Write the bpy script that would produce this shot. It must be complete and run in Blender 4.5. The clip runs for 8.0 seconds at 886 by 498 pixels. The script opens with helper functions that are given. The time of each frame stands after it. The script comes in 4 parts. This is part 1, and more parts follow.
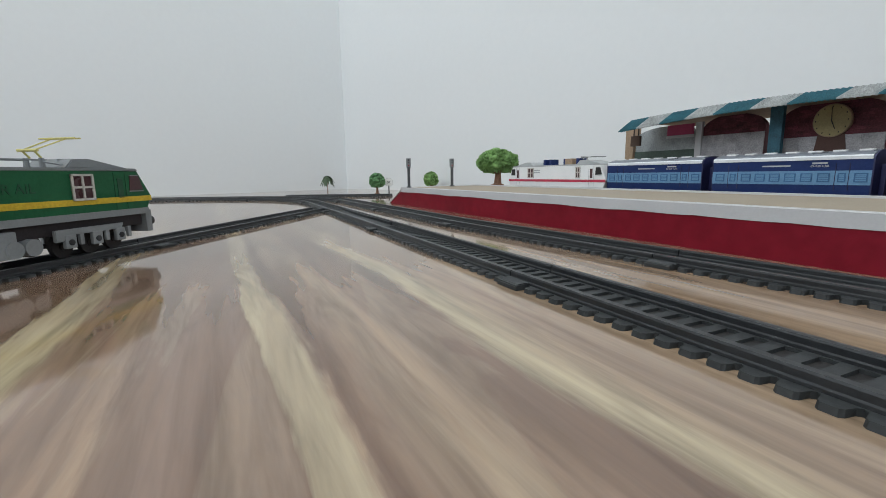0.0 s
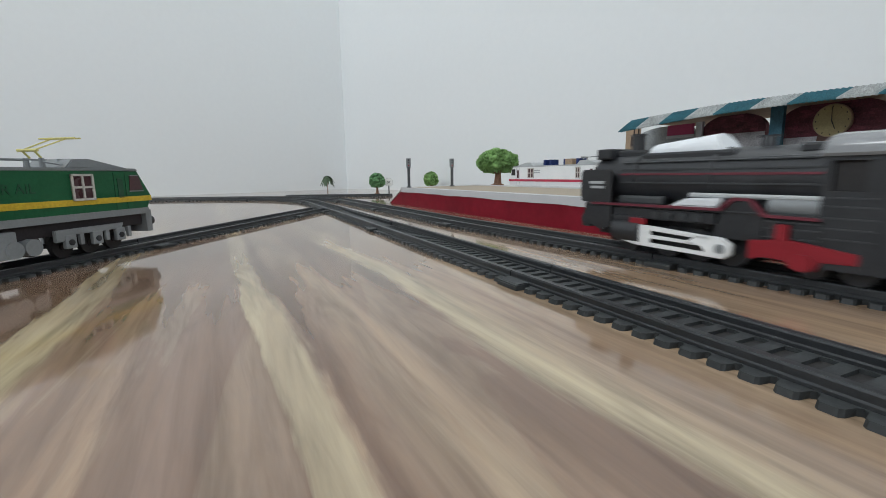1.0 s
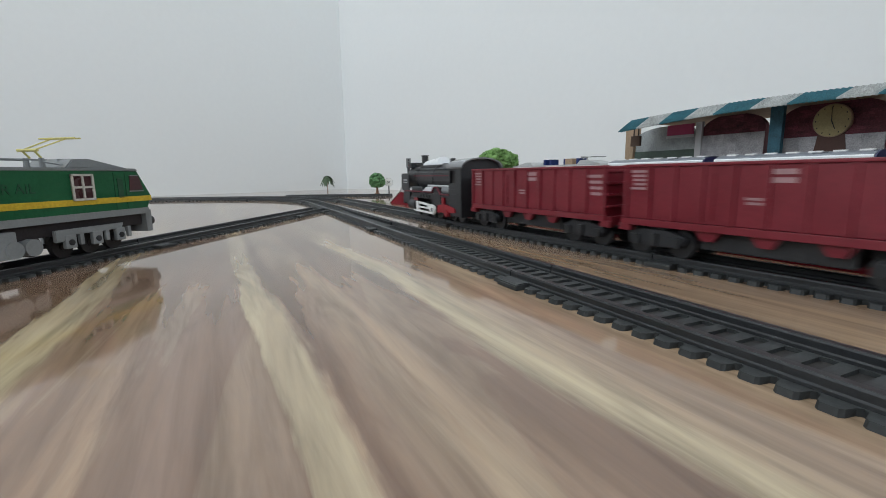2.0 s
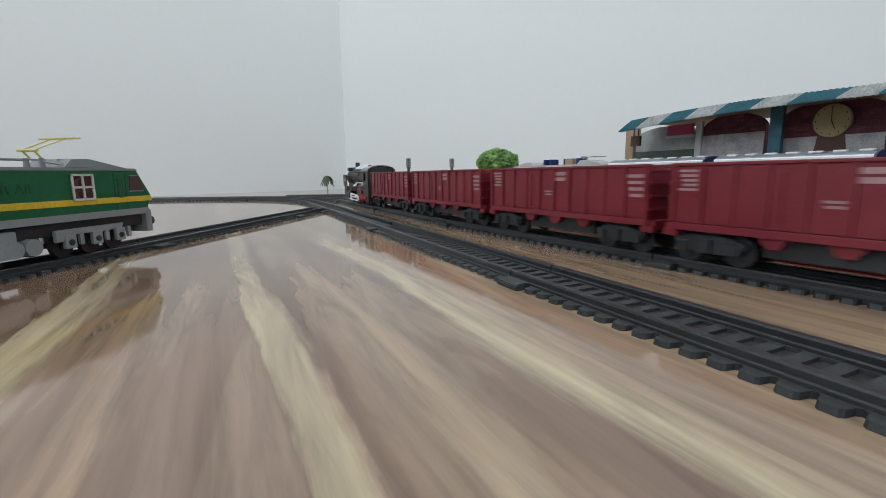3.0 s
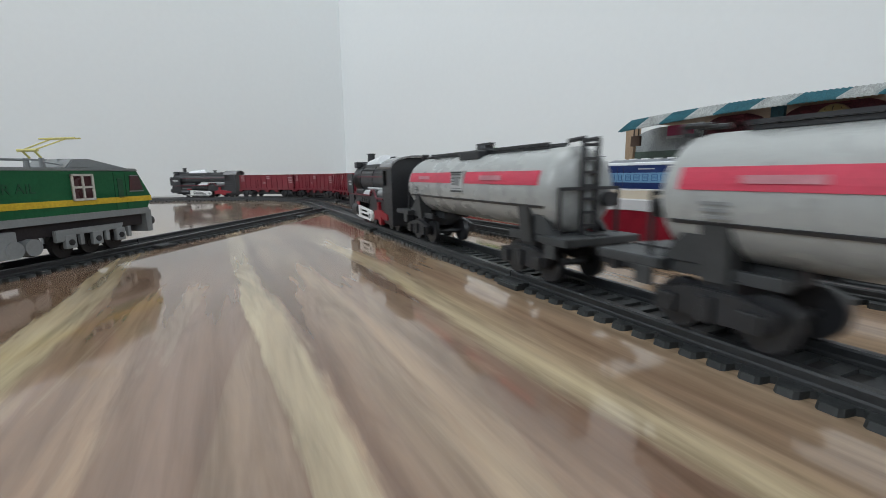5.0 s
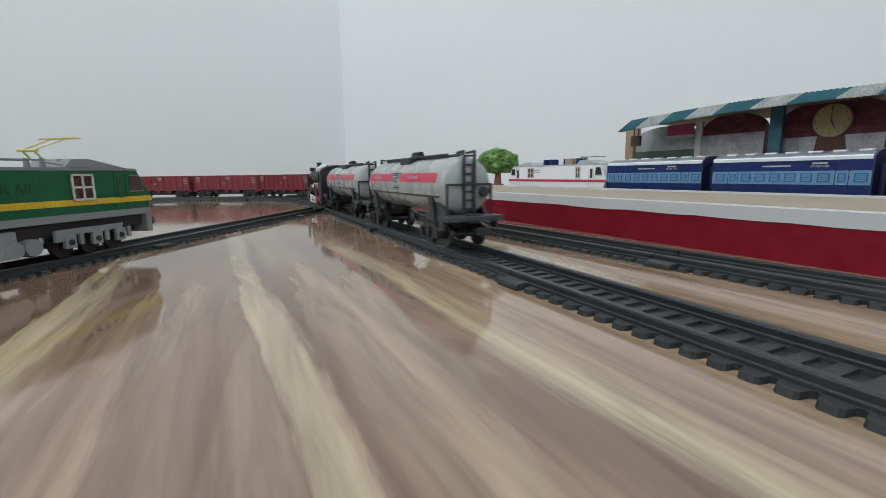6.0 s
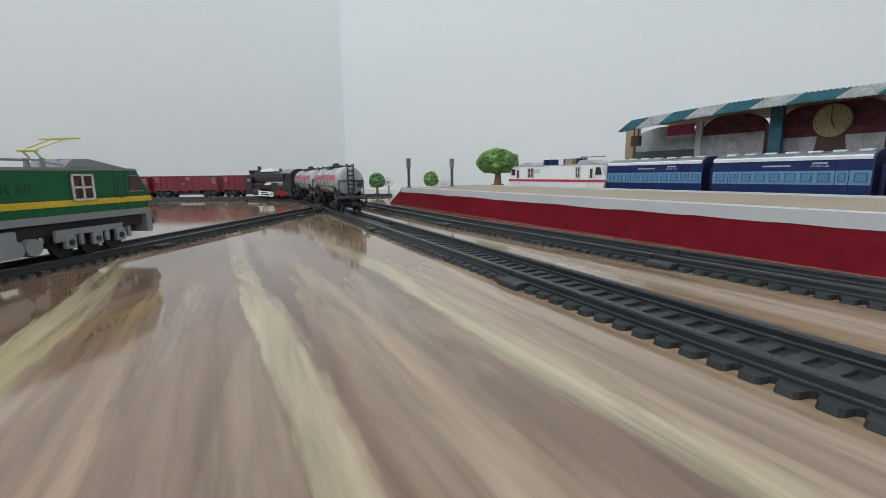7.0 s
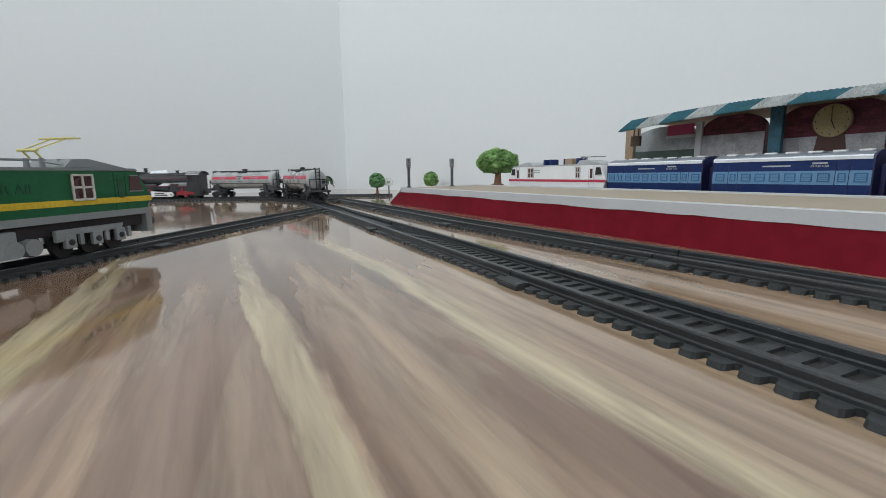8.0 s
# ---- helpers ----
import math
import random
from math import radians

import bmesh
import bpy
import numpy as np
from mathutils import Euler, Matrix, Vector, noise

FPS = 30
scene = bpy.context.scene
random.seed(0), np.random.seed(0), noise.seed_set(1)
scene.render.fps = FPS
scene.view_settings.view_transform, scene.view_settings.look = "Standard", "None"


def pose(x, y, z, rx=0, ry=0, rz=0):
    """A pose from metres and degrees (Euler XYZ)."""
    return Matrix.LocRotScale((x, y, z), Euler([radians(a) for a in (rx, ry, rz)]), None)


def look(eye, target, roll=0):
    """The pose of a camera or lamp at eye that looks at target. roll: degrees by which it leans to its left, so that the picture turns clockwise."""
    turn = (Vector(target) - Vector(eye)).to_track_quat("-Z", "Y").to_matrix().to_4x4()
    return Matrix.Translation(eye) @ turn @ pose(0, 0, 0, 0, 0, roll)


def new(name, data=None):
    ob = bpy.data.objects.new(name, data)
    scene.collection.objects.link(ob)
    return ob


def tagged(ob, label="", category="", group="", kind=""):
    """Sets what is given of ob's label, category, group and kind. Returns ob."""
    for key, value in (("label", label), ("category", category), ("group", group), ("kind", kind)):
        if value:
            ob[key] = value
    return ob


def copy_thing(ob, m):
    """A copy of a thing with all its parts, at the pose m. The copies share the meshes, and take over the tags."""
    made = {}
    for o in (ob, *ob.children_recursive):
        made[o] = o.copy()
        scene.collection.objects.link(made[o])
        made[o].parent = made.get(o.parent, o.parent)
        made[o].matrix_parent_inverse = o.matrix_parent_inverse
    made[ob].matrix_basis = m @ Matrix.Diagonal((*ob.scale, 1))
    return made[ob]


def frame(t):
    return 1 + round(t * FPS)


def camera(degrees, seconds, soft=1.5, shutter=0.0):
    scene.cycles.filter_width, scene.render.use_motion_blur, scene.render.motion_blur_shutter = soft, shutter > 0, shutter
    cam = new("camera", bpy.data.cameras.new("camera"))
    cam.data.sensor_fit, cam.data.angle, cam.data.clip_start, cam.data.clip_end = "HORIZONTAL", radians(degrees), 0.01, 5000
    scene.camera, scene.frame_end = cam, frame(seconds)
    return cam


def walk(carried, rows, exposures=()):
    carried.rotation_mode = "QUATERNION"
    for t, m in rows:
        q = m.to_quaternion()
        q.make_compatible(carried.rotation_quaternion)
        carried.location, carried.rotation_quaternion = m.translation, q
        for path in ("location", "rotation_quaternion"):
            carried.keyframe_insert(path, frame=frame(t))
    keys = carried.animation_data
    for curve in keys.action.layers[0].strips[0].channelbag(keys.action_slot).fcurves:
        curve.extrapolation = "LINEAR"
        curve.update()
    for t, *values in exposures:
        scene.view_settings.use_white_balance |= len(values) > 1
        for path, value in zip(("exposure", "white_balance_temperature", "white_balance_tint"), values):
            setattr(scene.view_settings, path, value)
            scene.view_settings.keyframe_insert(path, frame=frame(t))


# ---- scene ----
EYE = 0.0403
cam = camera(89.44, 8.0, soft=0.88, shutter=0.36)
VIEW = Matrix.Translation((0, 0, EYE)) @ pose(0, 0, 0, 90 - 9.494, 0, 0) @ pose(0, 0, 0, 0, 0, -0.773)
walk(cam, [(0.0, VIEW), (8.0, VIEW)], exposures=[(0.0, 0.0), (8.0, 0.0)])

# ---------------------------------------------------------------- light
world = bpy.data.worlds.new("world")
scene.world = world
world.use_nodes = True
wn = world.node_tree
sky = wn.nodes.new("ShaderNodeTexSky")
sky.sky_type, sky.sun_disc = "NISHITA", False
sky.sun_elevation, sky.sun_rotation = radians(40), radians(200)
wn.links.new(sky.outputs[0], wn.nodes["Background"].inputs[0])
wn.nodes["Background"].inputs[1].default_value = 0.10

# room: corner, and its two walls' directions
CORNER = Vector((-0.290, 1.38, 0))
WA, WB = Vector((0.717, -0.697, 0)), Vector((-0.697, -0.717, 0))
LA, LB, ROOM_H = 3.0, 2.6, 2.6
ROOM = Matrix((WA, WB, (0, 0, 1))).transposed().to_4x4()
ROOM.translation = CORNER


def room(a, b, z=0.0):
    return CORNER + WA * a + WB * b + Vector((0, 0, z))


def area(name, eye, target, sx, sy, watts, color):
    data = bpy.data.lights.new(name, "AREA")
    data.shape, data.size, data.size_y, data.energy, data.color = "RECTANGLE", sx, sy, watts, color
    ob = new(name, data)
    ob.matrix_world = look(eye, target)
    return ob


# two windows assumed out of view; their lamps balance the two walls
area("assumed_window_light", room(0.70, LB - 0.02, 1.25), room(0.60, 0, 0.9), 1.2, 1.2, 24, (0.88, 0.95, 1.0))
area("assumed_side_window_light", room(LA - 0.02, 0.70, 1.25), room(0, 0.60, 1.0), 1.0, 1.2, 12, (0.88, 0.95, 1.0))

# overhead lamp out of view, added to lift the floor near the corner
area("unseen_overhead_light", room(0.62, 0.50, ROOM_H - 0.03), room(0.62, 0.50, 0.0) + Vector((0, 0.001, 0)), 0.6, 0.6, 14, (0.92, 0.97, 1.0))


# ---------------------------------------------------------------- materials
def nodes_of(name):
    m = bpy.data.materials.new(name)
    m.use_nodes = True
    t = m.node_tree
    return m, t, t.nodes["Principled BSDF"]


def add(t, kind, **values):
    n = t.nodes.new(kind)
    for k, val in values.items():
        n.inputs[k].default_value = val
    return n


def ramp(t, fac, stops):
    r = t.nodes.new("ShaderNodeValToRGB")
    while len(r.color_ramp.elements) < len(stops):
        r.color_ramp.elements.new(0.5)
    for e, (p, c) in zip(r.color_ramp.elements, stops):
        e.position, e.color = p, (*c, 1)
    t.links.new(fac, r.inputs[0])
    return r.outputs[0]


def plain(name, color, rough=0.5, metal=0.0, vary=0.18, grain=900.0, bump=0.15, coarse=60.0, per_piece=0.0, spec=0.5):
    """Painted, moulded or printed surface: coarse blotches, fine grain, slight relief."""
    m, t, b = nodes_of(name)
    co = add(t, "ShaderNodeTexCoord").outputs["Object"]
    n1 = add(t, "ShaderNodeTexNoise", Scale=coarse, Detail=4.0)
    n2 = add(t, "ShaderNodeTexNoise", Scale=grain, Detail=3.0)
    for n in (n1, n2):
        t.links.new(co, n.inputs["Vector"])
    mix = add(t, "ShaderNodeMath")
    mix.operation = "ADD"
    t.links.new(n1.outputs[0], mix.inputs[0])
    t.links.new(n2.outputs[0], mix.inputs[1])
    half = add(t, "ShaderNodeMath")
    half.operation = "MULTIPLY"
    half.inputs[1].default_value = 0.5
    t.links.new(mix.outputs[0], half.inputs[0])
    dark = tuple(c * (1 - vary) for c in color)
    lite = tuple(min(1, c * (1 + vary) + 0.004) for c in color)
    col = ramp(t, half.outputs[0], [(0.35, dark), (0.65, lite)])
    if per_piece:
        info = t.nodes.new("ShaderNodeObjectInfo")
        hsv = add(t, "ShaderNodeHueSaturation")
        rng = add(t, "ShaderNodeMapRange")
        rng.inputs[3].default_value, rng.inputs[4].default_value = 1 - per_piece, 1 + per_piece
        t.links.new(info.outputs["Random"], rng.inputs[0])
        t.links.new(rng.outputs[0], hsv.inputs["Value"])
        t.links.new(col, hsv.inputs["Color"])
        col = hsv.outputs[0]
    t.links.new(col, b.inputs["Base Color"])
    rr = add(t, "ShaderNodeMapRange")
    rr.inputs[3].default_value, rr.inputs[4].default_value = max(0.03, rough - 0.1), min(1, rough + 0.1)
    t.links.new(n1.outputs[0], rr.inputs[0])
    t.links.new(rr.outputs[0], b.inputs["Roughness"])
    b.inputs["Metallic"].default_value = metal
    b.inputs["Specular IOR Level"].default_value = spec
    if bump:
        bp = add(t, "ShaderNodeBump", Strength=bump, Distance=0.0004)
        t.links.new(n2.outputs[0], bp.inputs["Height"])
        t.links.new(bp.outputs[0], b.inputs["Normal"])
    return m


def floor_material():
    """Glossy floor with streaks of cream, tan and brown along one direction."""
    m, t, b = nodes_of("polished_streaked_wood")
    co = add(t, "ShaderNodeTexCoord").outputs["Object"]

    def streaks(along, across, detail, distort, rot=0.43, shift=0.0):
        turn = add(t, "ShaderNodeMapping")
        turn.inputs["Rotation"].default_value = (0, 0, -rot)
        turn.inputs["Location"].default_value = (shift, shift * 0.7, 0)
        t.links.new(co, turn.inputs["Vector"])
        mp = add(t, "ShaderNodeMapping")
        mp.inputs["Scale"].default_value = (across, along, 1)
        t.links.new(turn.outputs[0], mp.inputs["Vector"])
        n = add(t, "ShaderNodeTexNoise", Scale=1.0, Detail=detail, Roughness=0.55, Distortion=distort)
        t.links.new(mp.outputs[0], n.inputs["Vector"])
        return n.outputs[0]

    broad = streaks(3.0, 24.0, 3.0, 0.9)
    base = ramp(t, broad, [(0.30, (0.165, 0.096, 0.060)), (0.42, (0.220, 0.145, 0.104)), (0.52, (0.265, 0.187, 0.143)),
                           (0.60, (0.32, 0.228, 0.150)), (0.72, (0.40, 0.315, 0.20))])
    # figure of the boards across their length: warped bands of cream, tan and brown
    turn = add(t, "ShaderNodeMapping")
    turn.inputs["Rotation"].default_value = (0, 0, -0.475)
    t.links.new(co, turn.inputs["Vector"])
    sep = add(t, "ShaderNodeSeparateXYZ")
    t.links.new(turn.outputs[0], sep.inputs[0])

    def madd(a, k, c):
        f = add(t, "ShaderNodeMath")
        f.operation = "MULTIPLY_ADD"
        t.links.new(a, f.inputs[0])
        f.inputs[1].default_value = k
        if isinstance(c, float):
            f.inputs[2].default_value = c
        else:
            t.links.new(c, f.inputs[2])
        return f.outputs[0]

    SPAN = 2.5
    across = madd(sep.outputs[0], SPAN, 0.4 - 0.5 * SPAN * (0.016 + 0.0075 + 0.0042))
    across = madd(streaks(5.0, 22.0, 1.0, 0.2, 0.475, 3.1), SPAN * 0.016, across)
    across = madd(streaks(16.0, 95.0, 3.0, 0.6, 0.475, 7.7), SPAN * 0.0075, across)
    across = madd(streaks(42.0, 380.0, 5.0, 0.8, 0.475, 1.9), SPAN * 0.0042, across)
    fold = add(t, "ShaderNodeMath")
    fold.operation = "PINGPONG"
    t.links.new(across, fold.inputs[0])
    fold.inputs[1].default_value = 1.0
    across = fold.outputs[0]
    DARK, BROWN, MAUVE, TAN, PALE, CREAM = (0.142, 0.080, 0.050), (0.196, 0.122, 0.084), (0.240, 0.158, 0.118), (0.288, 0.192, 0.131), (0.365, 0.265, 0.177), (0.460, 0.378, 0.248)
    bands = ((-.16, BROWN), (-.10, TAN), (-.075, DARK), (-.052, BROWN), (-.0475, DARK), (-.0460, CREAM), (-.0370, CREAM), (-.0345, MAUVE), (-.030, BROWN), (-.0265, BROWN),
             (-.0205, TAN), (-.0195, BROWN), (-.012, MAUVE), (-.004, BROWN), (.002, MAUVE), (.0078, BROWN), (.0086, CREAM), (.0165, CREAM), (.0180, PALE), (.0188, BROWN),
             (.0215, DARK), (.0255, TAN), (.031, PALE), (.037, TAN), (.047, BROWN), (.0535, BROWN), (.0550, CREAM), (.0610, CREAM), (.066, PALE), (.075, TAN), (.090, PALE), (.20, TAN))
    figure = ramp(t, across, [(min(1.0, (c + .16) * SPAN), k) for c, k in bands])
    cream = ramp(t, streaks(4.2, 40.0, 6.0, 1.1, 0.40, 5.3), [(0.525, (0, 0, 0)), (0.56, (1, 1, 1))])
    brown = ramp(t, streaks(4.0, 62.0, 5.0, 0.9, 0.46, 2.2), [(0.53, (0, 0, 0)), (0.61, (1, 1, 1))])
    fine = ramp(t, streaks(22.0, 520.0, 3.0, 0.3, 0.43, 1.3), [(0.3, (0.96, 0.955, 0.95)), (0.7, (1.03, 1.03, 1.03))])

    def mixed(fac, a, c, amount):
        mx = t.nodes.new("ShaderNodeMix")
        mx.data_type = "RGBA"
        f = add(t, "ShaderNodeMath")
        f.operation = "MULTIPLY"
        f.inputs[1].default_value = amount
        t.links.new(fac, f.inputs[0])
        t.links.new(f.outputs[0], mx.inputs[0])
        t.links.new(a, mx.inputs[6])
        if isinstance(c, tuple):
            mx.inputs[7].default_value = (*c, 1)
        else:
            t.links.new(c, mx.inputs[7])
        return mx.outputs[2]

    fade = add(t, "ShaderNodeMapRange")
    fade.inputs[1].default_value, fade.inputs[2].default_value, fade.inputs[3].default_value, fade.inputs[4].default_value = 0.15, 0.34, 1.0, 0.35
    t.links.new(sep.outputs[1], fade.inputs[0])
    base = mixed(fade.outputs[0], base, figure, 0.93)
    col = mixed(cream, base, (0.43, 0.345, 0.235), 0.20)
    col = mixed(brown, col, (0.18, 0.110, 0.078), 0.26)
    mid = ramp(t, streaks(9.0, 85.0, 5.0, 1.0, 0.42, 9.4), [(0.34, (0.66, 0.635, 0.61)), (0.47, (0.90, 0.89, 0.88)), (0.53, (1.0, 0.99, 0.975)), (0.66, (1.12, 1.10, 1.06))])
    thin = ramp(t, streaks(11.0, 210.0, 4.0, 0.7, 0.475, 6.1), [(0.36, (0.80, 0.785, 0.77)), (0.50, (1.0, 1.0, 1.0)), (0.62, (1.08, 1.07, 1.05))])
    for layer in (mid, thin, fine):
        mul = t.nodes.new("ShaderNodeMix")
        mul.data_type, mul.blend_type = "RGBA", "MULTIPLY"
        mul.inputs[0].default_value = 1.0
        t.links.new(col, mul.inputs[6])
        t.links.new(layer, mul.inputs[7])
        col = mul.outputs[2]
    t.links.new(mul.outputs[2], b.inputs["Base Color"])
    smear = add(t, "ShaderNodeMapRange")
    smear.inputs[3].default_value, smear.inputs[4].default_value = 0.045, 0.10
    t.links.new(broad, smear.inputs[0])
    t.links.new(smear.outputs[0], b.inputs["Roughness"])
    b.inputs["IOR"].default_value = 1.70
    # faint ripples of the lacquer, long along the boards and short across
    bp = add(t, "ShaderNodeBump", Strength=0.045, Distance=0.0006)
    t.links.new(streaks(45.0, 80.0, 1.0, 0.2, 0.475, 4.0), bp.inputs["Height"])
    t.links.new(bp.outputs[0], b.inputs["Normal"])
    return m


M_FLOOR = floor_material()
M_WALL = plain("white_wall_paint", (0.76, 0.78, 0.785), 0.75, vary=0.008, coarse=1.5, grain=90, bump=0.05)
M_CEIL = plain("ceiling_paint", (0.82, 0.82, 0.81), 0.8, vary=0.02, coarse=2, grain=80, bump=0.05)
M_TRACK = plain("black_track_plastic", (0.027, 0.030, 0.031), 0.55, per_piece=0.10, coarse=150, spec=0.4)
M_RAIL = plain("dark_rail_plastic", (0.012, 0.0135, 0.0155), 0.40, coarse=120)
M_BLACK = plain("black_plastic", (0.019, 0.020, 0.023), 0.42, coarse=140)
M_DARK = plain("dark_grey_plastic", (0.038, 0.041, 0.044), 0.5, coarse=140)
M_SILVER = plain("pale_silver_plastic", (0.72, 0.74, 0.76), 0.3, coarse=90, vary=0.06)
M_WHITE = plain("white_plastic", (0.80, 0.80, 0.79), 0.4, vary=0.05)
M_RED = plain("red_plastic", (0.25, 0.007, 0.016), 0.4)
M_PINKLINE = plain("dull_red_line", (0.135, 0.014, 0.028), 0.5)
M_WAGON = plain("oxide_red_plastic", (0.170, 0.010, 0.020), 0.42, coarse=90, vary=0.14)
M_PRINT = plain("pale_print", (0.34, 0.20, 0.21), 0.6)
M_TANK = plain("light_grey_tank_paint", (0.335, 0.345, 0.34), 0.28, coarse=70, vary=0.06)
M_TANKRED = plain("tank_red_band", (0.50, 0.030, 0.070), 0.4)
M_TANKTEXT = plain("pink_print", (0.50, 0.22, 0.26), 0.5)
M_SHEETWHITE = plain("weathered_white_sheet", (0.42, 0.43, 0.42), 0.7, coarse=160, vary=0.35)
M_GREEN = plain("green_paper", (0.005, 0.092, 0.032), 0.5, coarse=60, vary=0.12, spec=0.35)
M_GREEN2 = plain("dark_green_print", (0.006, 0.060, 0.025), 0.6)
M_YELLOW = plain("yellow_paint", (0.55, 0.38, 0.02), 0.5)
M_PALEYELLOW = plain("pale_yellow_wire", (0.58, 0.52, 0.17), 0.5)
M_GREY = plain("grey_card", (0.20, 0.21, 0.215), 0.65, coarse=90, vary=0.07)
M_LGREY = plain("light_grey_card", (0.42, 0.43, 0.43), 0.65, coarse=90, vary=0.07)
M_MAROONGLASS = plain("maroon_window_print", (0.060, 0.022, 0.024), 0.3)
M_CREAMFRAME = plain("off_white_frame", (0.55, 0.52, 0.47), 0.6)
M_DKBROWN = plain("dark_underframe", (0.016, 0.012, 0.014), 0.6)
M_NAVY = plain("navy_paper", (0.008, 0.024, 0.108), 0.4, coarse=80, vary=0.08, spec=0.25)
M_NAVYEND = plain("dark_navy_card", (0.012, 0.014, 0.065), 0.45, vary=0.1)
M_SKY = plain("light_blue_band", (0.13, 0.265, 0.42), 0.5, vary=0.10, spec=0.3)
M_WINBLUE = plain("blue_window_print", (0.030, 0.115, 0.25), 0.35)
M_COACHROOF = plain("coach_roof_grey", (0.15, 0.165, 0.19), 0.3, coarse=80)
M_PLATRED = plain("painted_red_board", (0.185, 0.0012, 0.012), 0.6, coarse=25, vary=0.16, grain=120, spec=0.22)
M_PLATTOP = plain("sand_coloured_board", (0.31, 0.255, 0.188), 0.7, coarse=40, vary=0.08)
M_PLATWHITE = plain("painted_white_edge", (0.52, 0.515, 0.52), 0.6, coarse=40, vary=0.035)
M_TEAL = plain("teal_painted_card", (0.029, 0.135, 0.17), 0.65, coarse=120, vary=0.3)
M_PILLAR = plain("dark_teal_paint", (0.022, 0.090, 0.125), 0.65, coarse=140, vary=0.35)
M_CARD = plain("brown_card", (0.33, 0.23, 0.15), 0.75, coarse=60)
M_BRICK = plain("maroon_brick", (0.135, 0.028, 0.042), 0.7, coarse=90, vary=0.55, per_piece=0.35)
M_STONE = plain("grey_white_stone_print", (0.40, 0.385, 0.395), 0.7, coarse=110, vary=0.4, per_piece=0.1)
M_GREYWALL = plain("grey_print", (0.33, 0.35, 0.355), 0.6, coarse=90, vary=0.35)
M_PINK = plain("magenta_print", (0.42, 0.045, 0.13), 0.6)
M_GOLD = plain("gold_clock_face", (0.40, 0.32, 0.15), 0.6, vary=0.15)
M_LEAF = plain("leaf_green", (0.165, 0.30, 0.090), 0.8, coarse=90, vary=0.35)
M_LEAF2 = plain("deep_leaf_green", (0.125, 0.27, 0.115), 0.8, coarse=90, vary=0.35)
M_PALM = plain("palm_green", (0.050, 0.085, 0.040), 0.6, coarse=90, vary=0.3)
M_BARK = plain("brown_bark", (0.21, 0.10, 0.055), 0.7, coarse=150, vary=0.3)
M_POST = plain("dark_post_paint", (0.060, 0.065, 0.070), 0.5)
# black roof lightened to grey, so its pale sheen is in the colour
M_ROOFGLOSS = plain("roof_grey_with_sheen", (0.20, 0.203, 0.21), 0.13, coarse=60, vary=0.05, bump=0.03)
# near black for wheels and printed windows, and for painted shade in gaps and openings
M_SHADOWBOX = plain("near_black_and_shade", (0.012, 0.010, 0.010), 0.6)


# ---------------------------------------------------------------- mesh helpers
def link(name, bm, material, parent=None, label="", smooth=False):
    me = bpy.data.meshes.new(name)
    bm.normal_update()
    bm.to_mesh(me)
    bm.free()
    me.materials.append(material)
    if smooth:
        me.shade_smooth()
        me.set_sharp_from_angle(angle=radians(35))
    ob = new(name, me)
    if parent is not None:
        ob.parent = parent
    if label:
        tagged(ob, label)
    return ob


def part(name, bm, material, parent, label="", smooth=False):
    return link(name, bm, material, parent, label, smooth)


def thing(name, m, label, category, group=""):
    ob = new(name)
    ob.empty_display_size = 0.01
    ob.matrix_basis = m
    return tagged(ob, label, category, group)


def box(x0, x1, y0, y1, z0, z1, bev=0.0, bm=None):
    bm = bm or bmesh.new()
    vs = [bm.verts.new((x, y, z)) for x in (x0, x1) for y in (y0, y1) for z in (z0, z1)]
    fs = [bm.faces.new([vs[i] for i in q]) for q in ((0, 1, 3, 2), (4, 6, 7, 5), (0, 4, 5, 1), (2, 3, 7, 6), (0, 2, 6, 4), (1, 5, 7, 3))]
    if bev:
        es = {e for f in fs for e in f.edges}
        bmesh.ops.bevel(bm, geom=list(es), offset=bev, segments=2, affect="EDGES", profile=0.6)
    return bm


def prism(profile, x0, x1, axis="x", bm=None, bev=0.0):
    """Closed outline of (p, q) pairs drawn along an axis: x -> (y, z), y -> (x, z), z -> (x, y)."""
    bm = bm or bmesh.new()

    def at(p, q, w):
        return {"x": (w, p, q), "y": (p, w, q), "z": (p, q, w)}[axis]
    a = [bm.verts.new(at(p, q, x0)) for p, q in profile]
    b = [bm.verts.new(at(p, q, x1)) for p, q in profile]
    n = len(profile)
    fs = [bm.faces.new(a), bm.faces.new(list(reversed(b)))]
    for i in range(n):
        fs.append(bm.faces.new((a[i], b[i], b[(i + 1) % n], a[(i + 1) % n])))
    bmesh.ops.recalc_face_normals(bm, faces=fs)
    if bev:
        bmesh.ops.bevel(bm, geom=list({e for f in fs for e in f.edges}), offset=bev, segments=2, affect="EDGES")
    return bm


def tube(p0, p1, r0, r1=None, seg=20, bm=None):
    bm = bm or bmesh.new()
    r1 = r0 if r1 is None else r1
    d = Vector(p1) - Vector(p0)
    m = Matrix.Translation((Vector(p0) + Vector(p1)) / 2) @ d.to_track_quat("Z", "Y").to_matrix().to_4x4()
    bmesh.ops.create_cone(bm, cap_ends=True, segments=seg, radius1=r0, radius2=r1, depth=d.length, matrix=m)
    return bm


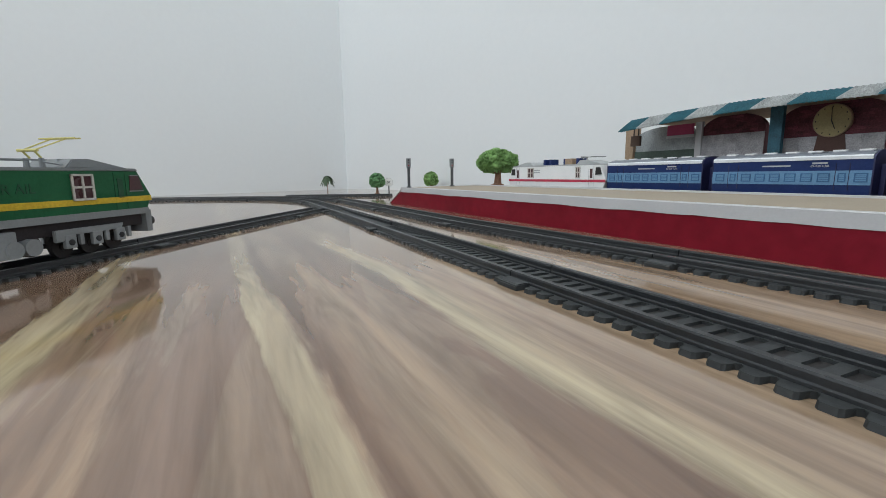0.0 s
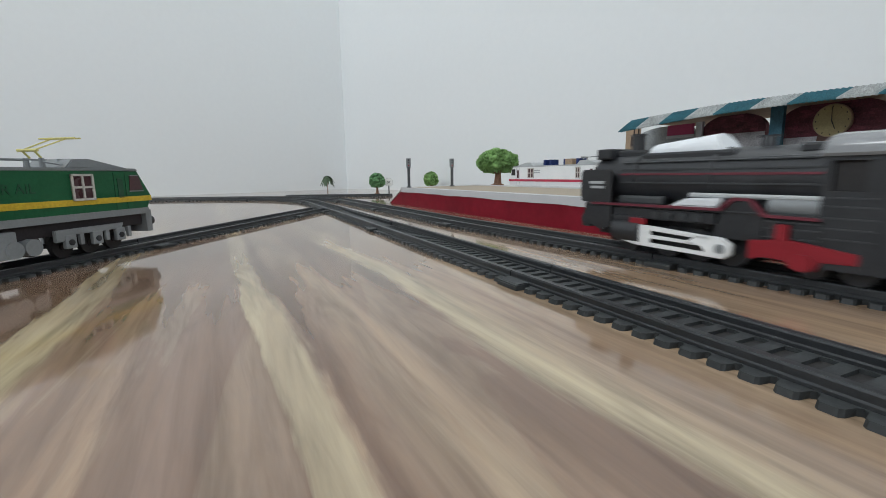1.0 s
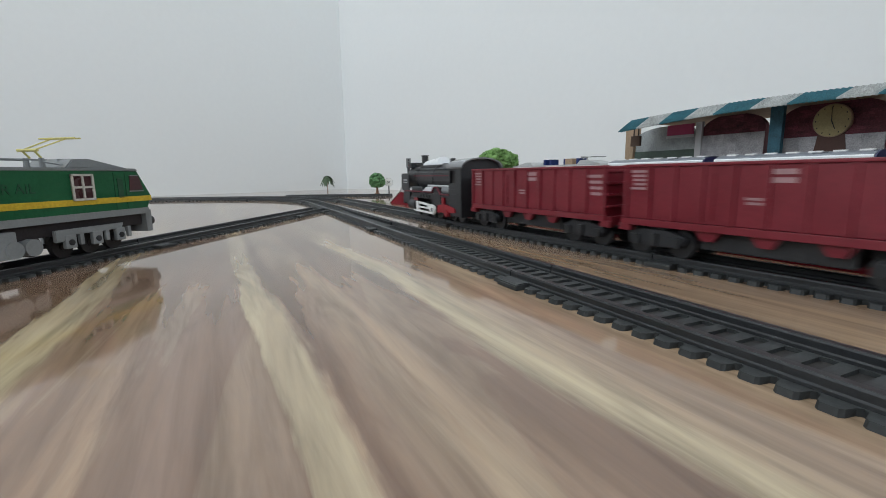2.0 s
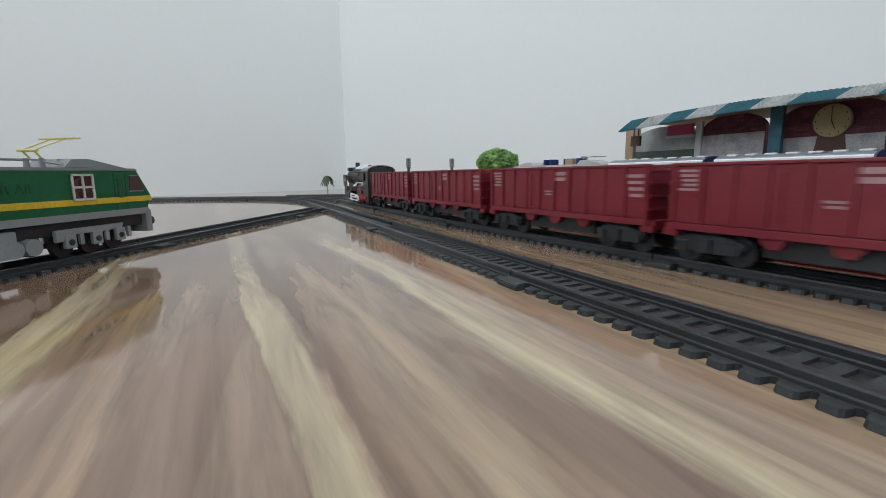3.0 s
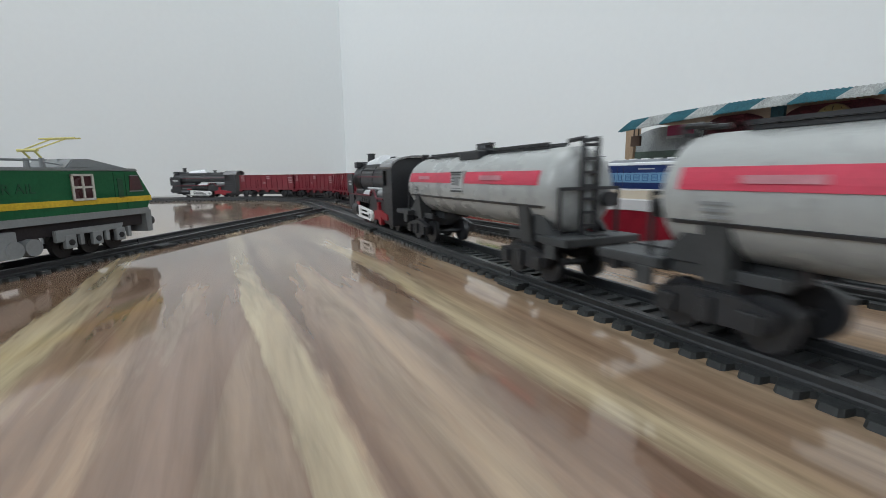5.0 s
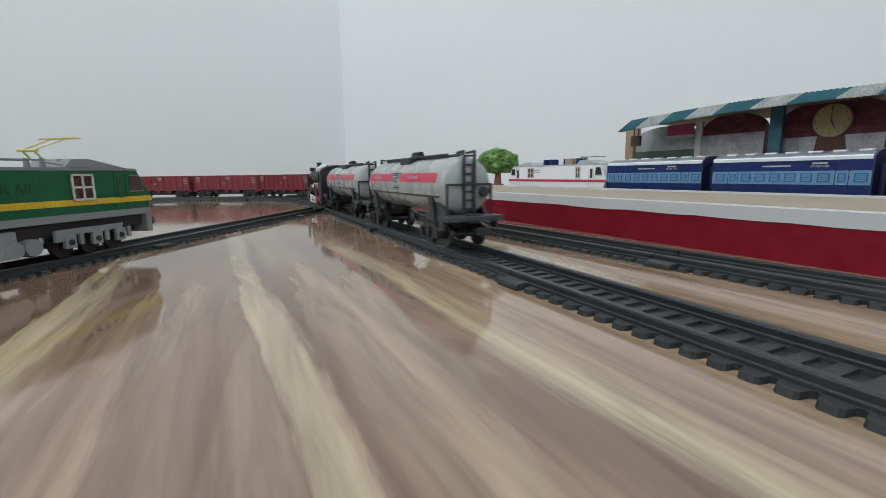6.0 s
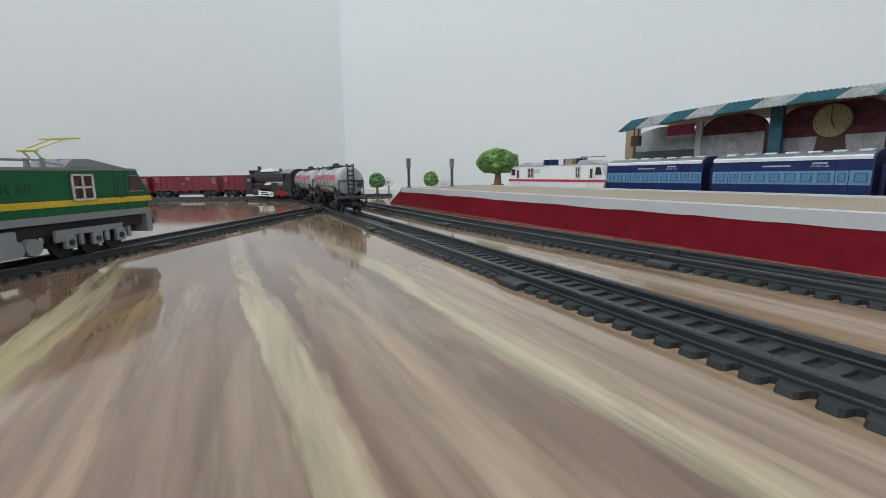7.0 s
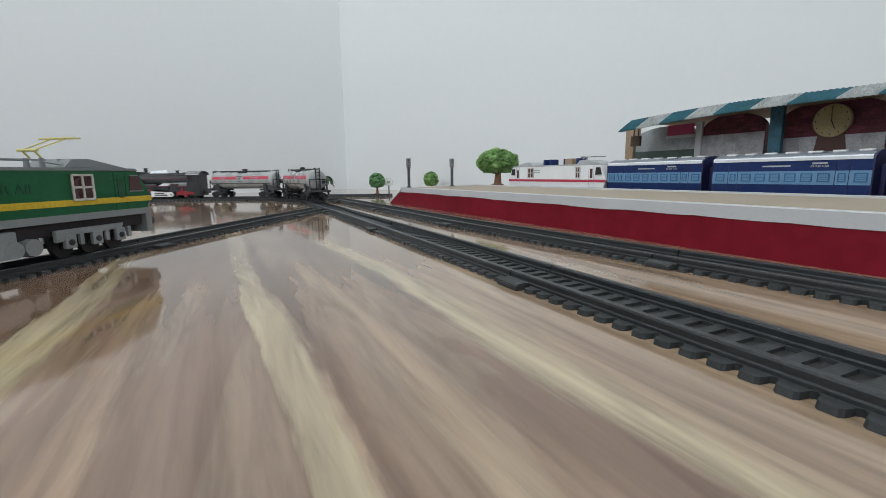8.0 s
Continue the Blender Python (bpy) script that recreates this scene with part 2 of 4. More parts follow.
def lathe(profile, axis_z, seg=28, bm=None):
    """Turned shape along x: profile of (x, radius), about the line z = axis_z."""
    bm = bm or bmesh.new()
    rings = []
    for x, r in profile:
        rings.append([bm.verts.new((x, r * math.cos(2 * math.pi * i / seg), axis_z + r * math.sin(2 * math.pi * i / seg))) for i in range(seg)])
    for a, b in zip(rings, rings[1:]):
        for i in range(seg):
            bm.faces.new((a[i], a[(i + 1) % seg], b[(i + 1) % seg], b[i]))
    bm.faces.new(rings[0])
    bm.faces.new(list(reversed(rings[-1])))
    bmesh.ops.recalc_face_normals(bm, faces=bm.faces)
    return bm


def arch(y0, y1, z0, z1, rise, n=14):
    """Outline with straight sides and a rounded top."""
    pts = [(y1, z0), (y1, z1)]
    for i in range(1, n):
        a = math.pi * i / n
        pts.append(((y0 + y1) / 2 + (y1 - y0) / 2 * math.cos(a), z1 + rise * math.sin(a)))
    return pts + [(y0, z1), (y0, z0)]


def letters(text, size, material, parent, m, name="lettering"):
    cu = bpy.data.curves.new(name, "FONT")
    cu.body, cu.size, cu.extrude, cu.resolution_u = text, size, 0.0001, 2
    tmp = bpy.data.objects.new(name, cu)
    scene.collection.objects.link(tmp)
    me = bpy.data.meshes.new_from_object(tmp.evaluated_get(bpy.context.evaluated_depsgraph_get()))
    bpy.data.objects.remove(tmp)
    me.materials.append(material)
    ob = new(name, me)
    ob.parent, ob.matrix_basis = parent, m
    return ob


def at(th, u, v, z=0.0):
    """Pose on a line that runs away from the viewer at the angle th: u along it, v to its right."""
    p = Vector((-math.sin(th), math.cos(th), 0)) * u + Vector((math.cos(th), math.sin(th), 0)) * v
    return pose(p.x, p.y, z, 0, 0, 90 + math.degrees(th))


# ---------------------------------------------------------------- the room
def build_room():
    th = 0.12
    corner2d = [room(-th, -th), room(LA + th, -th), room(LA + th, LB + th), room(-th, LB + th)]
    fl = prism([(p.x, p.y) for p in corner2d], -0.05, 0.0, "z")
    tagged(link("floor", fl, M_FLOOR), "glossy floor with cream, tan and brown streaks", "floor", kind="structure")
    ce = prism([(p.x, p.y) for p in corner2d], ROOM_H, ROOM_H + 0.1, "z")
    tagged(link("ceiling", ce, M_CEIL), "plain white painted ceiling", "ceiling", kind="structure")

    def wall(name, bm):
        ob = link(name, bm, M_WALL)
        ob.matrix_basis = ROOM
        tagged(ob, "plain pale grey-white painted wall", "wall", kind="structure")
        return ob

    def wall_with_window(name, along_a, at_c, c_out, w0, w1, z0, z1, end):
        bm = bmesh.new()
        for s0, s1, q0, q1 in ((0, w0, 0, ROOM_H), (w1, end, 0, ROOM_H), (w0, w1, 0, z0), (w0, w1, z1, ROOM_H)):
            if along_a:
                box(s0, s1, at_c, c_out, q0, q1, bm=bm)
            else:
                box(min(at_c, c_out), max(at_c, c_out), s0, s1, q0, q1, bm=bm)
        return wall(name, bm)
    wall("wall_north", box(-th, LA + th, -th, 0, 0, ROOM_H))
    wall("wall_west", box(-th, 0, 0, LB, 0, ROOM_H))
    wall_with_window("wall_south", True, LB, LB + th, 0.10, 1.30, 0.65, 1.85, LA)
    wall_with_window("wall_east", False, LA, LA + th, 0.20, 1.20, 0.65, 1.85, LB)

    # frames of the assumed windows, never in view
    def window(name, along_a, s0, s1, c):
        fr = bmesh.new()
        mid = (s0 + s1) / 2
        for p0, p1, q0, q1 in ((s0, s0 + .05, .65, 1.85), (s1 - .05, s1, .65, 1.85), (s0 + .05, s1 - .05, .65, .70),
                               (s0 + .05, s1 - .05, 1.8, 1.85), (mid - .025, mid + .025, .70, 1.8)):
            if along_a:
                box(p0, p1, c + .05, c + .09, q0, q1, bm=fr)
            else:
                box(c + .05, c + .09, p0, p1, q0, q1, bm=fr)
        w = link(name, fr, M_WHITE)
        w.matrix_basis = ROOM
        tagged(w, "assumed white framed window with two lights, out of view", "window", kind="structure")
    window("assumed_window_1", True, 0.10, 1.30, LB)
    window("assumed_window_2", False, 0.20, 1.20, LA)


# ---------------------------------------------------------------- lines of track
class Line:
    """A line of track as dense points with lengths along it."""

    def __init__(self, start, phi):
        self.p, self.phi = [Vector((*start, 0))], [phi]

    def straight(self, length, step=0.004):
        n = max(1, int(length / step))
        d = Vector((-math.sin(self.phi[-1]), math.cos(self.phi[-1]), 0))
        o = self.p[-1].copy()
        for i in range(n):
            self.p.append(o + d * length * (i + 1) / n)
            self.phi.append(self.phi[-1])
        return self

    def curve(self, to_phi, radius, step=0.004):
        o, f0 = self.p[-1].copy(), self.phi[-1]
        sign = 1 if to_phi > f0 else -1
        n = max(2, int(abs(to_phi - f0) * radius / step))
        for i in range(n):
            f = f0 + (to_phi - f0) * (i + 1) / n
            self.p.append(o + Vector((math.cos(f) - math.cos(f0), math.sin(f) - math.sin(f0), 0)) * radius * sign)
            self.phi.append(f)
        return self

    def done(self):
        self.s = np.concatenate([[0], np.cumsum([(b - a).length for a, b in zip(self.p, self.p[1:])])])
        self.xs, self.ys = np.array([q.x for q in self.p]), np.array([q.y for q in self.p])
        return self

    def place(self, s):
        return Vector((np.interp(s, self.s, self.xs), np.interp(s, self.s, self.ys), 0))

    def heading(self, s):
        return float(np.interp(s, self.s, self.phi))

    def pose_at(self, s, z=0.0, half=0.0):
        """Pose at s, x forward; half: spacing of the two pivots that ride on the line."""
        if half:
            a, b = self.place(s - half), self.place(s + half)
            d, c = b - a, (a + b) / 2
            return pose(c.x, c.y, z, 0, 0, math.degrees(math.atan2(d.y, d.x)))
        c = self.place(s)
        return pose(c.x, c.y, z, 0, 0, 90 + math.degrees(self.heading(s)))


def start_on(th, u, v):
    q = at(th, u, v).translation
    return (q.x, q.y)


TH_A, TH_B, TH_C, TH_P = 0.507, 0.430, -0.126, 0.475
V_A, V_B, V_C = 0.1845, 0.1020, -0.2086
U_A0, U_B0 = -1.15, -1.50
PHI_END = 1.5638
BACK_A, BACK_B = Vector((-0.41, 0.8290)), Vector((-0.41, 0.7935))      # points of the two lines side by side along the back


def far_loop(line, turn):
    """Runs along the back, then round towards the viewer far to the side."""
    return line.straight((line.p[-1].x + 0.60) / math.sin(PHI_END)).curve(math.pi, turn).straight(1.3).done()


def length_of(line):
    return sum((b - a).length for a, b in zip(line.p, line.p[1:]))


def join_back(line, radius, point, turn):
    """Straight on, then an arc that ends along the back; gives the length at which the arc ends."""
    f = line.phi[-1]
    d, e = Vector((-math.sin(f), math.cos(f))), Vector((-math.sin(PHI_END), math.cos(PHI_END)))
    w = point - line.p[-1].xy
    line.straight((w.x * e.y - w.y * e.x) / (d.x * e.y - d.y * e.x) - radius * math.tan((PHI_END - f) / 2))
    line.curve(PHI_END, radius)
    joined = length_of(line)
    far_loop(line, turn)
    return joined


LINE_A = Line(start_on(TH_A, U_A0, V_A), TH_A).straight(0.2856 - U_A0).curve(0.452, 0.5)
S_A_JOIN = join_back(LINE_A, 0.2889, BACK_A, 0.1855)
LINE_B = Line(start_on(TH_B, U_B0, V_B), TH_B).straight(0.05)
S_B_JOIN = join_back(LINE_B, 0.2497, BACK_B, 0.15)
LINE_C = Line(start_on(TH_C, -0.45, V_C), TH_C).straight(0.952).done()

RAIL_TOP = 0.0046
TIE = 0.0066
SLEEPER = None


def sleeper_mesh():
    """One tie: a flat bar, waisted between the rails, with flared and tapered ends."""
    half = [(0.0016, -0.0066), (0.0033, -0.0070), (0.0033, -0.0114), (0.0025, -0.0121), (0.0021, -0.0146), (0.0014, -0.0153)]
    right = list(reversed(half)) + [(x, -y) for x, y in half]
    outline = right + [(-x, y) for x, y in reversed(right)]
    bm = prism(outline, 0.0, 0.0016, "z")
    for v in bm.verts:
        if v.co.z > 0.001 and abs(v.co.y) > 0.0140:
            v.co.y *= 0.975
            v.co.x *= 0.93
    me = bpy.data.meshes.new("sleeper")
    bm.to_mesh(me)
    bm.free()
    me.materials.append(M_TRACK)
    return me


RAIL_PROFILE = [(-0.0018, 0.0014), (0.0018, 0.0014), (0.0017, 0.0023), (0.0014, 0.0027), (0.0013, 0.0041), (0.0010, RAIL_TOP),
                (-0.0010, RAIL_TOP), (-0.0013, 0.0041), (-0.0014, 0.0027), (-0.0017, 0.0023)]


def sweep(line, s0, s1, offset, profile, base, lift=0.0, step=0.006):
    """A bar of that profile along the line, offset to its left, in the space of base."""
    bm = bmesh.new()
    inv = base.inverted()
    n = max(1, int((s1 - s0) / step))
    rings = []
    for i in range(n + 1):
        m = inv @ line.pose_at(s0 + (s1 - s0) * i / n)
        rings.append([bm.verts.new(m @ Vector((0, offset + y, z + lift))) for y, z in profile])
    k = len(profile)
    for a, b in zip(rings, rings[1:]):
        for i in range(k):
            bm.faces.new((a[i], a[(i + 1) % k], b[(i + 1) % k], b[i]))
    bm.faces.new(list(reversed(rings[0])))
    bm.faces.new(rings[-1])
    bmesh.ops.recalc_face_normals(bm, faces=bm.faces)
    return bm


def track_section(line, s0, s1, detail=True, lift=0.0, joiner=True, plate=False, label="black plastic model railway track section on the floor"):
    global SLEEPER
    SLEEPER = SLEEPER or sleeper_mesh()
    base = line.pose_at((s0 + s1) / 2)
    t = thing("track_section", base, label, "track", "track sections")
    inv = base.inverted()
    for side in (-1, 1):
        part("rail", sweep(line, s0 + 0.0003, s1 - 0.0003, side * 0.0094, RAIL_PROFILE, base, lift), M_RAIL, t)
        part("sleeper_web", sweep(line, s0 + 0.001, s1 - 0.001, side * 0.0094, [(-0.0015, 0.0003), (0.0015, 0.0003), (0.0015, 0.0016), (-0.0015, 0.0016)], base, lift), M_TRACK, t)
    # black strip on the floor stands for the shade in the gaps
    part("gap_shade", sweep(line, s0 + 0.001, s1 - 0.001, 0.0, [(-0.0079, 0.0002), (0.0079, 0.0002), (0.0079, 0.0007), (-0.0079, 0.0007)], base, lift), M_SHADOWBOX, t, "thin black strip for the shade between the sleepers")
    n = round((s1 - s0) / TIE)
    spots = [s0 + (s1 - s0) * (i + 0.5) / n for i in range(n)]
    if detail:
        for s in spots:
            ob = new("sleeper", SLEEPER)
            ob.parent = t
            ob.matrix_basis = inv @ line.pose_at(s, lift)
    else:
        bm = bmesh.new()
        for s in spots:
            k = len(bm.verts)
            box(-0.0018, 0.0018, -0.015, 0.015, 0, 0.0026, bm=bm)
            bm.verts.ensure_lookup_table()
            bmesh.ops.transform(bm, matrix=inv @ line.pose_at(s), verts=bm.verts[k:])
        tagged(part("sleepers", bm, M_TRACK, t), kind="stuff")
    if plate:
        part("turnout_plate", sweep(line, s0 + 0.002, s1 - 0.002, 0.0, [(-0.0076, 0.0008), (0.0076, 0.0008), (0.0076, 0.0017), (-0.0076, 0.0017)], base, lift), M_TRACK, t, "solid moulded turnout base")
        for side in (-1, 1):
            part("switch_rail", sweep(line, s0 + 0.01, s1 - 0.01, side * 0.0066, [(-0.0005, 0.0020), (0.0005, 0.0020), (0.0005, 0.0040), (-0.0005, 0.0040)], base, lift), M_RAIL, t)
    if joiner:
        for side in (-1, 1):
            bm = prism([(side * 0.0108, 0.0), (side * 0.0168, 0.0), (side * 0.0168, 0.0019), (side * 0.0160, 0.0024), (side * 0.0112, 0.0027)], -0.0062, 0.0062, bev=0.0003)
            ob = part("joint_clip", bm, M_TRACK, t, "wider moulded clip where two sections join")
            ob.matrix_basis = inv @ line.pose_at(s1 - 0.0064, lift)
    return t


def lay(line, s_from, s_to, joint, seg=0.1848, near=(0.0, 9.0), lift=0.0, plates=(9.0, 9.0)):
    """Sections from s_from to s_to with one joint at the given length."""
    edges = [joint + seg * k for k in range(-30, 30)]
    edges = [s_from] + [e for e in edges if s_from + 0.03 < e < s_to - 0.03] + [s_to]
    for a, b in zip(edges, edges[1:]):
        track_section(line, a, b, near[0] < (a + b) / 2 < near[1], lift, plate=plates[0] < (a + b) / 2 < plates[1])


# ---------------------------------------------------------------- rolling stock
def wheelset(parent, x, r, name="wheelset", gauge=0.0085, material=None, z0=0.0):
    bm = tube((x, -gauge - 0.0012, z0 + r), (x, -gauge + 0.0012, z0 + r), r, seg=20)
    tube((x, gauge - 0.0012, z0 + r), (x, gauge + 0.0012, z0 + r), r, seg=20, bm=bm)
    tube((x, -gauge + 0.0012, z0 + r), (x, gauge - 0.0012, z0 + r), 0.0012, seg=8, bm=bm)
    for s in (-1, 1):
        tube((x, s * (gauge + 0.0012), z0 + r), (x, s * (gauge + 0.0020), z0 + r), r * 0.35, seg=10, bm=bm)
    return part(name, bm, material or M_BLACK, parent, smooth=True)


def bogie(parent, x, wheelbase=0.019, material=None):
    """Four-wheel truck: two side frames with axle boxes and springs, a bolster, and two wheelsets."""
    material = material or M_BLACK
    b = new("bogie")
    b.parent = parent
    b.matrix_basis = pose(x, 0, 0)
    h = wheelbase / 2
    for s in (-1, 1):
        y0, y1 = s * 0.0112, s * 0.0138
        bm = prism([(-h - 0.004, 0.0092), (-h - 0.004, 0.0075), (-h - 0.0025, 0.0050), (-h + 0.0025, 0.0050), (-0.004, 0.0042), (0.004, 0.0042),
                    (h - 0.0025, 0.0050), (h + 0.0025, 0.0050), (h + 0.004, 0.0075), (h + 0.004, 0.0092), (0.005, 0.0112), (-0.005, 0.0112)], y0, y1, "y", bev=0.0003)
        part("side_frame", bm, material, b)
        for ax in (-h, h):
            part("axle_box", box(ax - 0.0022, ax + 0.0022, min(y1, y1 + s * .0014), max(y1, y1 + s * .0014), 0.0046, 0.0088, 0.0004), material, b)
        part("spring", tube((0, y1 + s * .0006, 0.0046), (0, y1 + s * .0006, 0.0098), 0.0016, seg=10), material, b)
    part("bolster", box(-0.004, 0.004, -0.0115, 0.0115, 0.0082, 0.0135, 0.0004), material, b)
    for ax in (-h, h):
        wheelset(b, ax, 0.0058, material=material)
    return b


def bars(parent, name, material, x0, z0, rows, y, side, width=0.006, height=0.0008, gap=0.0007):
    """Unreadable print: short bars in rows."""
    bm = bmesh.new()
    for r in range(rows):
        w = width * (0.75 + 0.25 * ((r * 7 + 3) % 4) / 3)
        zz = z0 - r * (height + gap)
        box(x0, x0 + w, min(y, y + side * .00012), max(y, y + side * .00012), zz - height, zz, bm=bm)
    return part(name, bm, material, parent, "small pale unreadable print")


def coupler(parent, x, s):
    bm = box(min(x, x + s * 0.007), max(x, x + s * 0.007), -0.0011, 0.0011, 0.0085, 0.0105, 0.0003)
    box(min(x + s * 0.0055, x + s * 0.0075), max(x + s * 0.0055, x + s * 0.0075), -0.003, 0.003, 0.0078, 0.0112, bm=bm)
    return part("coupler", bm, M_BLACK, parent)


def gondola(m):
    """Open goods wagon with ribbed sides; floor level of the rails at z = 0."""
    w = thing("goods_wagon", m, "dark red plastic open goods wagon with ribbed sides", "wagon", "red goods wagons")
    L, W, z0, z1 = 0.0575, 0.0150, 0.0150, 0.0376
    part("floor_plate", box(-L, L, -W + .001, W - .001, z0 - 0.0018, z0 + 0.0006), M_WAGON, w)
    for s in (-1, 1):
        part("side_wall", box(-L, L, min(s * W, s * (W - .0012)), max(s * W, s * (W - .0012)), z0 + .0006, z1, 0.0002), M_WAGON, w)
        part("top_rim", box(-L - .0004, L + .0004, min(s * (W + .0009), s * (W - .0014)), max(s * (W + .0009), s * (W - .0014)), z1, z1 + .0012, 0.0003), M_WAGON, w)
        part("sill", box(-L, L, min(s * (W + .0007), s * (W - .0006)), max(s * (W + .0007), s * (W - .0006)), z0 - .0024, z0 + .0004, 0.0002), M_WAGON, w)
        n = 11
        for i in range(n):
            x = -L + 0.0012 + (2 * L - 0.0024) * i / (n - 1)
            bm = box(x - .0009, x + .0009, min(s * W, s * (W + .0010)), max(s * W, s * (W + .0010)), z0 + .0004, z1, 0.0002)
            part("rib", bm, M_WAGON, w)
        for x0 in (-0.046, 0.018):
            part("door_panel", box(x0, x0 + .0245, min(s * W, s * (W + .0004)), max(s * W, s * (W + .0004)), z0 + .0022, z1 - .003), M_WAGON, w)
        bars(w, "print", M_PRINT, 0.0470, 0.0362, 5, s * (W + .0001), s, 0.0075, 0.0010, 0.0008)
        bars(w, "print", M_PRINT, -0.0545, 0.0345, 4, s * (W + .0001), s, 0.0085, 0.0014, 0.0014)
        bars(w, "print", M_PRINT, -0.008, 0.0360, 2, s * (W + .0001), s, 0.0080, 0.0018, 0.0010)
        bars(w, "print", M_PRINT, 0.0005, 0.0262, 2, s * (W + .0001), s, 0.0065, 0.0009, 0.0007)
        for x0 in (-0.0600, 0.0540):
            part("step_iron", box(x0, x0 + .006, min(s * W, s * (W - .0035)), max(s * W, s * (W - .0035)), z0 - .0052, z0 - .0022, 0.0005), M_WAGON, w)
    for e in (-1, 1):
        part("end_wall", box(min(e * L, e * (L - .0012)), max(e * L, e * (L - .0012)), -W, W, z0 + .0006, z1), M_WAGON, w)
        for k in range(4):
            zz = z0 + .004 + k * .0055
            part("end_rib", box(min(e * L, e * (L + .0009)), max(e * L, e * (L + .0009)), -W, W, zz, zz + .0012, 0.0002), M_WAGON, w)
        part("buffer_beam", box(min(e * L, e * (L + .0025)), max(e * L, e * (L + .0025)), -W + .001, W - .001, z0 - .0042, z0, 0.0004), M_WAGON, w)
        coupler(w, e * L, e)
    part("centre_beam", box(-L + .004, L - .004, -.003, .003, z0 - .0065, z0 - .0018), M_BLACK, w)
    # black box added between the bogies to darken the underside
    part("underfloor_box", box(-.024, .024, -.0105, .0105, .0050, z0 - .0020, .0006), M_BLACK, w, "black box that darkens the space under the floor")
    for s in (-1, 1):
        for x in (-.020, 0.0, .020):
            part("sill_bracket", prism([(x - .005, z0 - .0022), (x + .005, z0 - .0022), (x + .002, z0 - .0062), (x - .002, z0 - .0062)], min(s * (W - .003), s * (W - .001)), max(s * (W - .003), s * (W - .001)), "y"), M_WAGON, w)
    for x in (-0.042, 0.042):
        bogie(w, x)
    return w


def tanker(m):
    w = thing("tank_wagon", m, "light grey tank wagon with a red band and black walkway", "wagon", "tank wagons")
    L, R, AX = 0.0645, 0.0142, 0.0300
    part("barrel", lathe([(-L, 0.0005), (-L, R * .55), (-L + .001, R * .83), (-L + .003, R * .96), (-L + .006, R), (L - .006, R), (L - .003, R * .96), (L - .001, R * .83), (L, R * .55), (L, 0.0005)], AX, 40),
         M_TANK, w, "light grey barrel with domed ends", True)
    for s in (-1, 1):
        for (xa, xb) in ((-0.0575, -0.0065), (0.0065, 0.0575)):
            pts = [math.radians(a) for a in (7, 12, 17, 22, 26.5)]
            bm = prism([((R + .0003) * math.cos(a) * s, AX + (R + .0003) * math.sin(a)) for a in pts] + [((R - .001) * math.cos(a) * s, AX + (R - .001) * math.sin(a)) for a in reversed(pts)], xa, xb)
            part("red_band", bm, M_TANKRED, w, "red painted band")
        bm = prism([((R + .0004) * math.cos(a) * s, AX + (R + .0004) * math.sin(a)) for a in (math.radians(-22.5), math.radians(-19.5))] + [((R - .001) * math.cos(a) * s, AX + (R - .001) * math.sin(a)) for a in (math.radians(-19.5), math.radians(-22.5))], -L + .005, L - .005)
        part("seam", bm, M_BLACK, w, "thin black line along the barrel")
        y = s * (R + .0003)
        part("emblem", prism([(y, AX - .0025), (y, AX + .0070), (s * (R * .80), AX + .0070), (s * (R * .80), AX - .0025)], -.0055, .0055), M_LGREY, w, "grey emblem panel")
        part("emblem_mark", prism([(y + s * .0003, AX + .0008), (y + s * .0003, AX + .0046), (y - s * .001, AX + .0046), (y - s * .001, AX + .0008)], -.0022, .0018), M_GREY, w, "dull grey emblem shape")
        bars(w, "emblem_print", M_DARK, -.0046, AX + .0056, 2, y + s * .0001, s, .0092, .0005, .0008)
        bars(w, "emblem_print", M_DARK, .0022, AX + .0040, 3, y + s * .0001, s, .0026, .0006, .0006)
        bars(w, "emblem_print", M_GREY, -.0046, AX - .0002, 2, y + s * .0001, s, .0092, .0005, .0005)
        for zz in (AX + .0060, AX - .0020):
            part("emblem_bar", box(-.0052, .0052, min(y, y + s * .0004), max(y, y + s * .0004), zz, zz + .0007), M_DARK, w)
        bars(w, "print", M_TANKTEXT, 0.030, AX + .0048, 1, s * (R * .97 + .0006), s, 0.014, 0.0016)
        bars(w, "print", M_TANKTEXT, -0.036, AX + .0050, 1, s * (R * .97 + .0006), s, 0.016, 0.0018)
        bars(w, "print", M_GREY, 0.046, AX - .0005, 3, s * (R + .0002), s, 0.006, 0.0007)
        for e in (-1, 1):
            part("frame_rail", box(min(e * .036, e * (L + (.0135 if e > 0 else .007))), max(e * .036, e * (L + (.0135 if e > 0 else .007))), min(s * .009, s * .0108), max(s * .009, s * .0108), 0.0128, 0.0155, 0.0003), M_DARK, w)
        part("walkway_rail", box(-.050, .050, min(s * .0035, s * .0045), max(s * .0035, s * .0045), AX + R + .0008, AX + R + .0017), M_BLACK, w)
        for x in (-0.049, 0.049):
            bm = prism([(s * .0125, .0125), (s * .0060, .0125), (s * .0075, AX - R * .74), (s * .0128, AX - R * .40), (s * .0138, AX - R * .38)], x - .003, x + .003)
            part("saddle", bm, M_DARK, w)
    part("walkway", box(-.050, .050, -.0036, .0036, AX + R - .0004, AX + R + .0008, 0.0002), M_BLACK, w)
    bm = box(-.009, .009, -.0085, .0085, AX + R * .82, AX + R + .0012, 0.0006)
    part("hatch_base", bm, M_BLACK, w)
